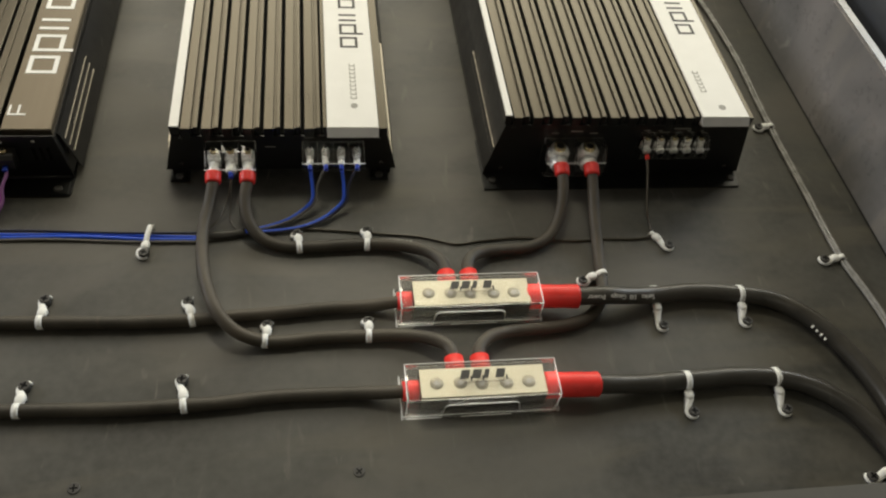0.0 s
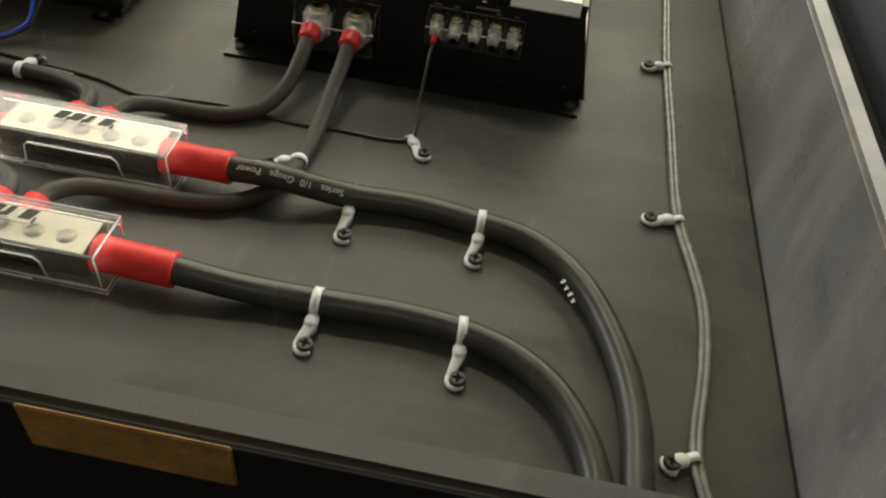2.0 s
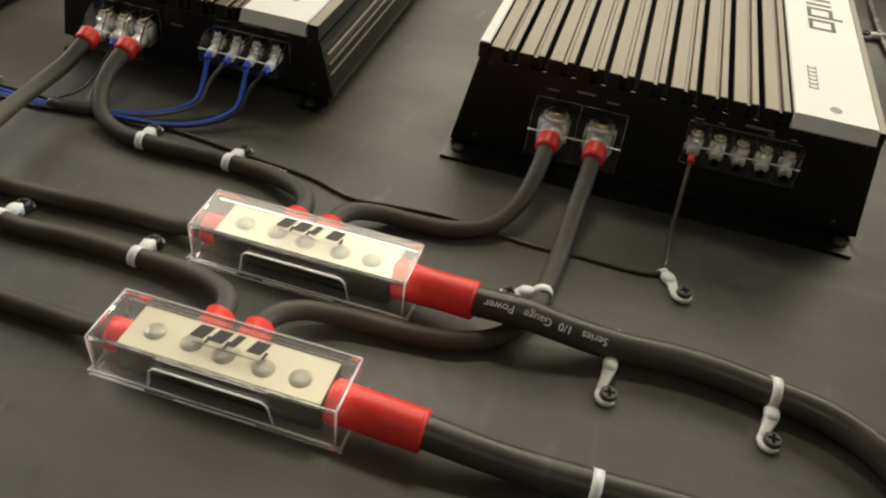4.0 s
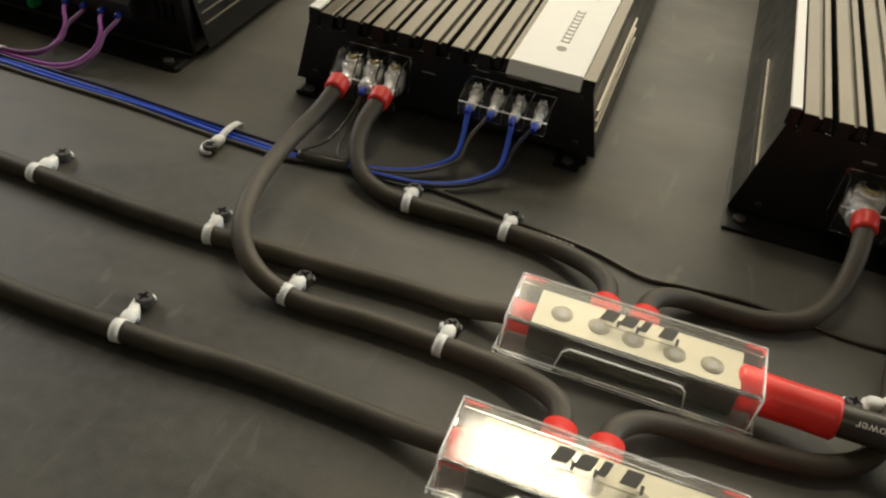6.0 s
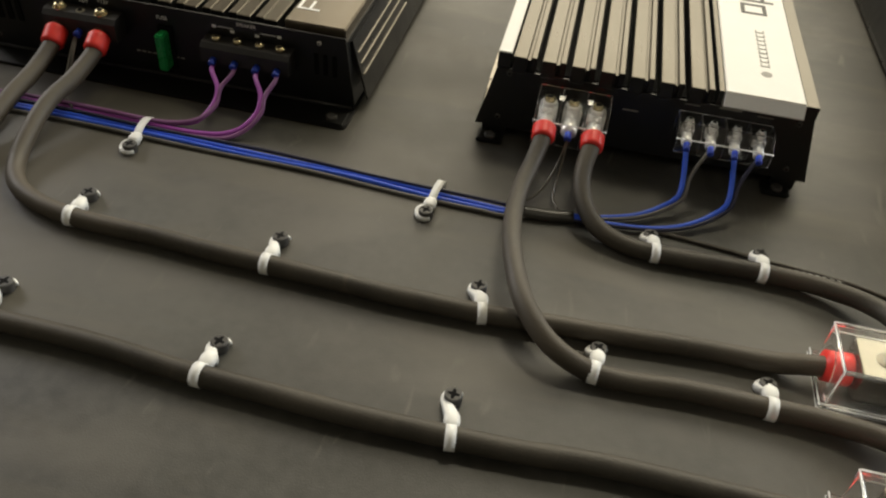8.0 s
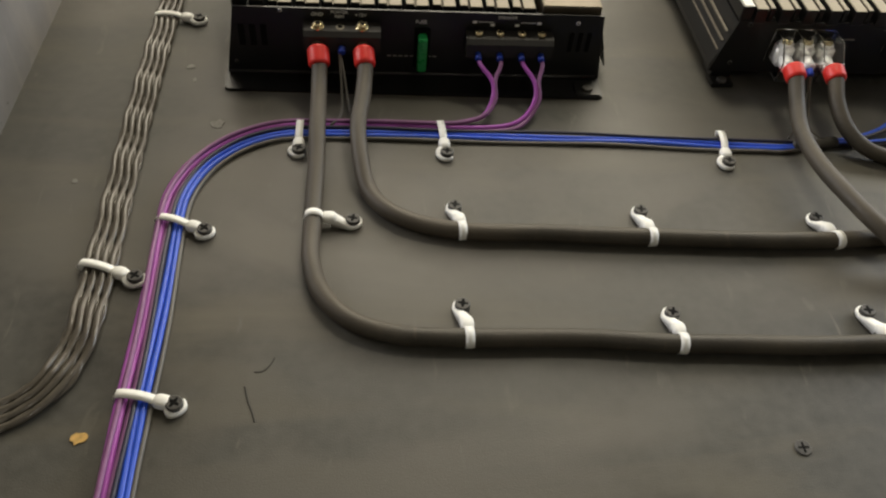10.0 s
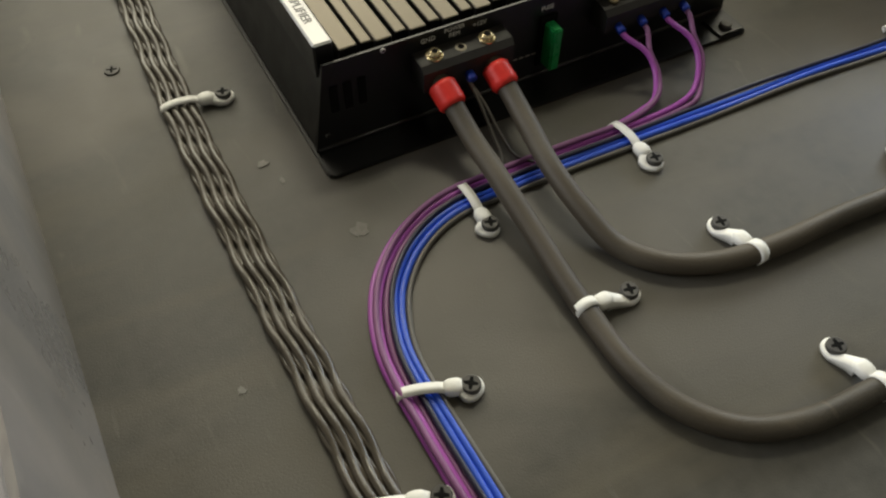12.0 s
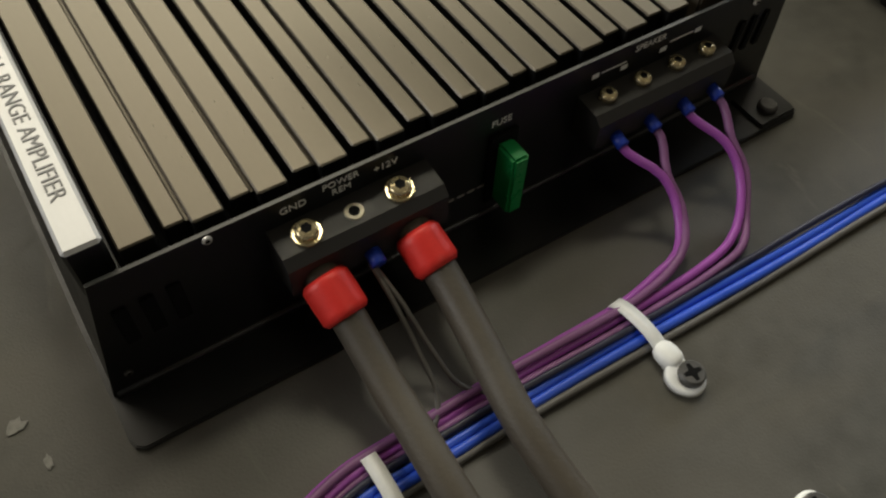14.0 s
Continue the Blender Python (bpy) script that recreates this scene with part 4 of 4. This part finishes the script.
mauve_b = to_amp_one(-0.0032, 0.0016, 2.7, -0.3285, -0.3350, 0.0045)
wire("purple insulated speaker wire tied in a bundle", purple_a, RW, PURPLE, "speaker wires")
wire("purple insulated speaker wire tied in a bundle", purple_b, RW, PURPLE, "speaker wires")
wire("dull mauve speaker wire tied in a bundle", mauve_a, RW * 0.95, MAUVE, "speaker wires")
wire("dull mauve speaker wire tied in a bundle", mauve_b, RW * 0.95, MAUVE, "speaker wires")


def to_amp_two(side, lift, phase, end, low, lean=0.0):
    """A wire that runs on to the second amplifier; lean: how far it keeps back beside its neighbour before it turns up."""
    p, x = trunk_part(side, lift, phase, 4), end - lean
    tail = [(-0.122, 0.3765 - low * 0.5, 0.0030), (x - 0.044, 0.3820 - low * 0.5, 0.0034), (x - 0.023, 0.3895 - low * 0.4, 0.0046), (x - 0.007, 0.4000 - low * 0.2, 0.0078), (x + 0.001, 0.4060, 0.0130), (x + 0.002, 0.4140, 0.0205), (x + 0.001 + lean * 0.45, 0.4220, 0.0290), (end, 0.4290, 0.0360)]
    return smooth_path([q for q in p[::3] if q.x < -0.145 or q.y < 0.3] + [Vector(q) for q in tail], 0.004)


wire("bright blue speaker wire tied in a bundle", to_amp_two(0.0012, 0.0022, 0.0, -0.0525, 0.000), RW * 1.05, BLUE, "speaker wires")
wire("bright blue speaker wire tied in a bundle", to_amp_two(0.0044, 0.0020, 0.8, -0.0225, 0.0035), RW * 1.05, BLUE, "speaker wires")
wire("grey speaker wire tied in a bundle", to_amp_two(0.0073, 0.0015, 1.9, -0.0375, 0.001, 0.0115), RW * 0.8, GREY_WIRE, "speaker wires")
wire("dark navy speaker wire tied in a bundle", to_amp_two(-0.0008, 0.0042, 2.6, -0.0075, 0.004, 0.0115), RW * 0.8, DARK_WIRE, "speaker wires")

# black tape where the speaker wires pass under a power cable
tape = smooth(part("tape_wrap", sweep(smooth_path([(-0.148, 0.3738, 0.0034), (-0.138, 0.3738, 0.0034), (-0.126, 0.3750, 0.0034), (-0.114, 0.3775, 0.0036)], 0.002), 0.0046, 14, 0.12, 5), THICK_RUBBER))
for v in tape.data.vertices:
    v.co.z = max(0.0003, v.co.z * 0.85)
tagged(tape, "black tape wrapped round blue and grey wires", "tape")

# thin remote wires
wire("thin black remote wire from the power terminal", smooth_path([(-0.4745, 0.4345, 0.033), (-0.4735, 0.424, 0.0265), (-0.4725, 0.410, 0.014), (-0.4735, 0.3965, 0.0058), (-0.480, 0.3885, 0.0038)], 0.003), 0.0009, GREY_WIRE, "remote wires")
wire("thin black remote wire from the power terminal", smooth_path([(-0.4740, 0.4345, 0.0325), (-0.4712, 0.422, 0.025), (-0.4685, 0.408, 0.013), (-0.4655, 0.3965, 0.0056), (-0.458, 0.3895, 0.0038)], 0.003), 0.0009, GREY_WIRE, "remote wires")
wire("thin grey remote wire beside the power cable", smooth_path([(-0.1267, 0.4225, 0.0292), (-0.1285, 0.414, 0.0215), (-0.1325, 0.403, 0.0112), (-0.1385, 0.392, 0.0045), (-0.148, 0.381, 0.0028)], 0.003), 0.0008, GLOSS_BLACK, "remote wires")
wire("thin grey remote wire beside the power cable", smooth_path([(-0.1265, 0.4225, 0.0292), (-0.1268, 0.414, 0.0205), (-0.1280, 0.402, 0.0098), (-0.1285, 0.391, 0.004), (-0.123, 0.3815, 0.0026)], 0.003), 0.0008, GLOSS_BLACK, "remote wires")
wire("thin black wire hanging from a terminal, tied down", smooth_path([(0.287, 0.4325, 0.0425), (0.2865, 0.4225, 0.0375), (0.286, 0.405, 0.022), (0.2855, 0.387, 0.008), (0.2865, 0.371, 0.0022), (0.283, 0.3625, 0.0018), (0.268, 0.3595, 0.0014), (0.235, 0.3600, 0.0014), (0.203, 0.3585, 0.0014),
     (0.149, 0.3640, 0.0014), (0.105, 0.3605, 0.0014), (0.085, 0.3580, 0.0014), (0.050, 0.3680, 0.0014), (0.0, 0.374, 0.0014), (-0.04, 0.379, 0.0014), (-0.07, 0.3815, 0.0016)], 0.004), 0.0013, GLOSS_BLACK, "remote wires")


# twisted signal cables along the left
def rope(base, side, lift, phase, label):
    rp = thing("twisted_cable", label, "cable", "signal cables")
    for k, (r, sway) in enumerate(((0.0021, 0.0008), (0.0015, 0.0013))):
        turn = lambda d, k=k: 2 * math.pi * d / 0.041 + phase + k * math.pi
        path = offset_path(base, lambda d, turn=turn, sway=sway: side + sway * math.cos(turn(d)), lambda d, turn=turn, k=k: lift - 0.0010 * k + 0.0007 * math.sin(turn(d)))
        smooth(part("strand", sweep(path, r, 10), GLOSS_BLACK, rp))


left_run = smooth_path([(-0.6018, 1.049, 0.0), (-0.6048, 0.80, 0.0), (-0.6078, 0.66, 0.0), (-0.6118, 0.53, 0.0), (-0.6120, 0.43, 0.0), (-0.6106, 0.35, 0.0), (-0.6086, 0.262, 0.0), (-0.6096, 0.206, 0.0), (-0.6168, 0.183, 0.0), (-0.6338, 0.1665, 0.0), (-0.6558, 0.1575, 0.0), (-0.6975, 0.1420, 0.0)], 0.0035)
for k, (side, lift) in enumerate(((-0.0079, 0.0032), (-0.0027, 0.0035), (0.0026, 0.0035), (0.0079, 0.0032))):
    rope(left_run, side * 0.90, lift - 0.0004, k * 0.35, "shiny black twisted signal cable tied along the board")

# flat twin wire along the right
flat_run = smooth_path([(0.4660, 1.049, 0.0), (0.4670, 0.80, 0.0), (0.4745, 0.72, 0.0), (0.4785, 0.639, 0.0), (0.4765, 0.575, 0.0), (0.4755, 0.52, 0.0), (0.4760, 0.428, 0.0), (0.4775, 0.329, 0.0), (0.4855, 0.283, 0.0), (0.4895, 0.250, 0.0), (0.4875, 0.208, 0.0), (0.4795, 0.147, 0.0), (0.4850, 0.112, 0.0), (0.487, 0.058, 0.0)], 0.004)
twin = thing("twin_wire", "flat shiny black twin wire tied along the tray's side", "cable", "signal cables")
for k in (0, 1):
    turn = lambda d, k=k: 0.35 * math.sin(d * 13) + 0.75 * math.sin(d * 6.1 + 1) + k * math.pi
    smooth(part("conductor", sweep(offset_path(flat_run, lambda d, turn=turn: 0.0017 * math.cos(turn(d)), lambda d, turn=turn: 0.0033 + 0.0014 * math.sin(turn(d))), 0.0019, 12), TWIN_GREY, twin))


# ---- cable ties ----
def strap_mesh(profile, width):
    """A flat band of the given width (along y) that follows a profile in x and z."""
    bm, th = bmesh.new(), 0.0011
    path = [Vector((x, 0, z)) for x, z in profile]
    rows = []
    for i, p in enumerate(path):
        t = (path[min(i + 1, len(path) - 1)] - path[max(i - 1, 0)]).normalized()
        n = Vector((-t.z, 0, t.x))
        rows.append([bm.verts.new(p + n * a + Vector((0, b, 0))) for a, b in ((0, -width / 2), (0, width / 2), (th, width / 2 - 0.0003), (th, -width / 2 + 0.0003))])
    for a, b in zip(rows, rows[1:]):
        for k in range(4):
            bm.faces.new((a[k], a[(k + 1) % 4], b[(k + 1) % 4], b[k]))
    bm.faces.new(rows[0][::-1])
    bm.faces.new(rows[-1])
    return bm


def cable_tie(at, screw, half, top, label="white nylon screw-mount cable tie round a black cable", bend=0.0):
    """A tie across the cable at at, screwed down at screw. half: half the bundle's width; top: its height."""
    dx, dy = screw[0] - at[0], screw[1] - at[1]
    reach = math.hypot(dx, dy)
    tie = thing("cable_tie", label, "cable tie", "cable ties", (at[0], at[1], 0), math.degrees(math.atan2(dy, dx)))
    mid = top / 2
    prof = []
    a_end = math.radians(-62)
    for i in range(17):
        a = math.pi * 1.22 - (math.pi * 1.22 - a_end * 0.15) * i / 16
        prof.append(((half + 0.0006) * math.cos(a), mid + (top / 2 + 0.0006) * math.sin(a)))
    smooth(part("strap", strap_mesh(prof[::-1], 0.0052), NYLON, tie))
    zh = min(mid, 0.0058)
    # rounded locking head, then a tapering tail that hooks round the screw
    head = bmesh.new()
    bmesh.ops.create_uvsphere(head, u_segments=14, v_segments=9, radius=1.0)
    for v in head.verts:
        v.co = Vector((half + 0.0036 + 0.0050 * math.copysign(abs(v.co.x) ** 0.75, v.co.x), 0.0041 * math.copysign(abs(v.co.y) ** 0.75, v.co.y), max(0.0008, zh + 0.0004 + 0.0032 * math.copysign(abs(v.co.z) ** 0.8, v.co.z))))
    smooth(part("locking_head", head, NYLON, tie))
    s_ = 1 if (dy > abs(dx) or dx < -abs(dy)) else -1
    x0, rc = half + 0.0052, 0.0049
    spine = [(x0, 0.0), (x0 + 0.0022, 0.0004 * s_)]
    spine += [(reach + rc * math.cos(math.radians(a)), s_ * rc * math.sin(math.radians(a))) for a in range(128, -53, -15) if reach + rc * math.cos(math.radians(a)) > x0 + 0.0035]
    run = smooth_path([(x, y, 0.0) for x, y in spine], 0.0009)
    bm, rows, n = bmesh.new(), [], len(run)
    for i, (p, (t, side, u)) in enumerate(zip(run, frames_along(run))):
        f = i / (n - 1)
        w = 0.0036 - 0.0022 * min(1.0, f / 0.5) - 0.0006 * max(0.0, f - 0.7) / 0.3
        zt = (zh + 0.0022) * max(0.0, 1 - f / 0.4) + 0.0034 * min(1.0, f / 0.4)
        rows.append([bm.verts.new(p + side * q + Vector((0, 0, z))) for q, z in ((-w, 0.0009), (w, 0.0009), (w, zt - 0.0008), (w - 0.0008, zt), (0.0008 - w, zt), (-w, zt - 0.0008))])
    for a, b in zip(rows, rows[1:]):
        for k in range(6):
            bm.faces.new((a[k], a[(k + 1) % 6], b[(k + 1) % 6], b[k]))
    bm.faces.new(rows[0][::-1])
    bm.faces.new(rows[-1])
    smooth(part("hook", bm, NYLON, tie))
    screw_part = part("screw", disc((reach + 0.0002, 0.0005 * (1 if bend >= 0 else -1), 0.0002), (0, 0, 1), 0.0045, 0.0060, n=22, bevel=0.0006), SCREW, tie, "black cross-head screw")
    turn = 0.4 + 40 * reach
    cross = bmesh.new()
    for q in (0, 1):
        c, s_ = math.cos(turn + q * math.pi / 2), math.sin(turn + q * math.pi / 2)
        pts = [(-0.0031, -0.0006), (0, -0.0012), (0.0031, -0.0006), (0.0031, 0.0006), (0, 0.0012), (-0.0031, 0.0006)]
        add_prism(cross, [(reach + 0.0002 + u * c - v * s_, 0.0005 * (1 if bend >= 0 else -1) + u * s_ + v * c) for u, v in pts], "z", 0.00615, 0.00626 + 0.00004 * q)
    part("cross_recess", cross, RECESS_SHADE, screw_part)
    return tie


D2, D2B = 2 * R, 2 * RB
for at, screw, bend in (
    ((-0.399, 0.2065), (-0.400, 0.2300), 0.0), ((-0.2785, 0.2005), (-0.2775, 0.2225), 0.0), ((-0.1545, 0.1975), (-0.1575, 0.2220), 0.5),
    ((-0.3965, 0.2870), (-0.3985, 0.3095), 0.0), ((-0.2765, 0.2815), (-0.2770, 0.3055), 0.0), ((-0.1545, 0.2785), (-0.1590, 0.2995), 0.5),
    ((-0.0925, 0.2545), (-0.0905, 0.2715), 0.0), ((-0.0050, 0.2555), (-0.0040, 0.2715), 0.0),
    ((-0.0640, 0.3555), (-0.0655, 0.3725), 0.0), ((-0.0010, 0.3565), (0.0005, 0.3750), 0.0),
    ((-0.4878, 0.2980), (-0.4640, 0.2980), -1.2)):
    cable_tie(at, screw, R, D2, bend=bend)
cable_tie((0.2190, 0.3130), (0.2005, 0.3095), R, D2, bend=0.6)
for at, screw in (((0.2625, 0.2860), (0.2650, 0.2555)), ((0.3475, 0.2835), (0.3480, 0.2560)), ((0.2660, 0.1950), (0.2660, 0.1680)), ((0.3490, 0.1940), (0.3510, 0.1650))):
    cable_tie(at, screw, RB, D2B, "white nylon screw-mount cable tie round a heavy cable")
bundle = "white nylon cable tie round purple, blue and grey wires"
for at, screw, bend in (((-0.5722, 0.2960), (-0.5530, 0.2900), -1.0), ((-0.5715, 0.1730), (-0.5525, 0.1695), -1.0), ((-0.5000, 0.3828), (-0.5010, 0.3630), 0.0), ((-0.4020, 0.3835), (-0.4010, 0.3610), 0.4), ((-0.1995, 0.3760), (-0.2030, 0.3540), 0.4)):
    cable_tie((at[0] - 0.0009, at[1] + 0.0006), screw, 0.0104, 0.0064, bundle, bend)
for at, screw in (((-0.6105, 0.5190), (-0.5865, 0.5175)), ((-0.6098, 0.2600), (-0.5870, 0.2530)), ((-0.6540, 0.1585), (-0.6490, 0.1395))):
    cable_tie(at, screw, 0.0108, 0.0066, "white nylon cable tie round twisted black cables", -0.8)
for at, screw in (((0.4756, 0.5200), (0.4600, 0.5190)), ((0.4775, 0.3270), (0.4585, 0.3260)), ((0.4776, 0.1450), (0.4665, 0.1410)), ((0.4670, 0.7980), (0.4510, 0.7980))):
    cable_tie(at, screw, 0.0036, 0.0066, "white nylon cable tie round a flat twin wire", 0.4)
cable_tie((0.2855, 0.3640), (0.2985, 0.3485), 0.0022, 0.0040, "white nylon cable tie holding a thin black wire")
cable_tie((0.4385, 0.1060), (0.4020, 0.1010), 0.0205, D2B, "wide white nylon cable tie across two heavy cables")


# ---- loose details on the board ----
def board_screw(x, y, seed):
    s = thing("board_screw", "black countersunk cross-head screw in the board", "screw", "board screws", (x, y, 0.0), seed * 37)
    part("head", disc((0, 0, -0.0005), (0, 0, 1), 0.0046, 0.0013, n=20, bevel=0.0004), SCREW, s)
    cross = bmesh.new()
    add_box(cross, -0.0030, 0.0030, -0.0006, 0.0006, 0.00075, 0.00088)
    add_box(cross, -0.0006, 0.0006, -0.0030, 0.0030, 0.00075, 0.00092)
    part("cross_recess", cross, RECESS_SHADE, s)


for k, (x, y) in enumerate(((-0.2285, 0.1375), (-0.0190, 0.1360), (-0.6370, 0.5720), (0.0, 0.62), (-0.43, 0.104))):
    board_screw(x, y, k)


def patch(name, x, y, r, material, label, category, seed, stretch=1.0):
    """A thin ragged mark lying on the board."""
    rng = random.Random(seed)
    n = 13
    pts = [(x + r * stretch * (0.55 + 0.6 * rng.random()) * math.cos(2 * math.pi * i / n), y + r * (0.55 + 0.6 * rng.random()) * math.sin(2 * math.pi * i / n)) for i in range(n)]
    return tagged(part(name, prism(pts, "z", 0.0003, 0.00055), material), label, category)


patch("residue_patch", -0.558, 0.3925, 0.0055, SCUFF, "small pale patch of dried residue on the board", "residue", 1)
patch("residue_patch", -0.585, 0.4580, 0.0032, SCUFF, "tiny pale patch of dried residue on the board", "residue", 2)
patch("residue_patch", -0.580, 0.4420, 0.0028, SCUFF, "tiny pale patch of dried residue on the board", "residue", 3, 0.5)
patch("residue_patch", -0.640, 0.3350, 0.0022, SCUFF, "tiny pale speck on the board", "residue", 4)
patch("wood_chip", -0.5965, 0.1530, 0.0036, CHIP, "tiny yellow wood chip lying on the board", "wood chip", 5, 1.3)
mark = part("scratch_mark", sweep(smooth_path([(-0.519, 0.181, 0.0), (-0.5165, 0.172, 0.0), (-0.514, 0.166, 0.0), (-0.512, 0.160, 0.0)], 0.002), 0.0006, 6), SCRATCH)
tagged(mark, "short dark scratch in the board's covering", "scratch")
mark = part("scratch_mark", sweep(smooth_path([(-0.505, 0.199, 0.0), (-0.507, 0.194, 0.0), (-0.511, 0.190, 0.0), (-0.515, 0.190, 0.0)], 0.002), 0.0005, 6), SCRATCH)
tagged(mark, "faint dark scratch in the board's covering", "scratch")


# ---- print on the heavy cable ----
run = smooth_path([(0.19, 0.2801, 0.0193), (0.211, 0.2795, 0.0203), (0.238, 0.2815, 0.0150), (0.262, 0.2850, 0.0100), (0.305, 0.2880, RB)], 0.002)
def cable_print(body, size, i, angle):
    p, (t, s, u) = run[i], frames_along(run)[i]
    out = (u * math.cos(angle) + s * math.sin(angle)).normalized()
    x = -t
    y = out.cross(x)
    m = Matrix((x, y, out)).transposed().to_4x4()
    m.translation = p + out * (RB + 0.0004)
    lettering(body, size, m, PRINT_WHITE, big_a, label="white print on the sheath")


for word, i in (("Power", 5), ("Gauge", 14), ("1/0", 21), ("Series", 29)):
    cable_print(word, 0.0062, i, 0.75)

# faded print further along the same cable
for k, (x, y, turned) in enumerate(((0.4065, 0.2420, -60), (0.4090, 0.2375, -62), (0.4112, 0.2330, -63), (0.4133, 0.2285, -64))):
    bars([(-0.0008, 0.0008, -0.0016, 0.0016 - 0.0010 * (k % 2)), (-0.0016, 0.0012, 0.0002, 0.0008)], 0.0003, pose(x - 0.0045, y - 0.0022, 0.0158, 0, 0, turned) @ pose(0, 0, 0, 32, 0, 0), PRINT_WHITE, big_a, "print_bar", "small worn white print mark")

# worn print before the bend of a thinner cable
for k in range(9):
    f = k / 8
    bars([(-0.0012, 0.0012, -0.0005 - 0.0003 * (k % 3), 0.0006)], 0.0002, pose(0.010 + 0.030 * f, 0.3588 - 0.0045 * f * f, 0.0104 + 0.0020 * f * f, -20, 0, -6 - 16 * f), PRINT_GREY, worn_cable, "print_bar", "faint worn print mark")
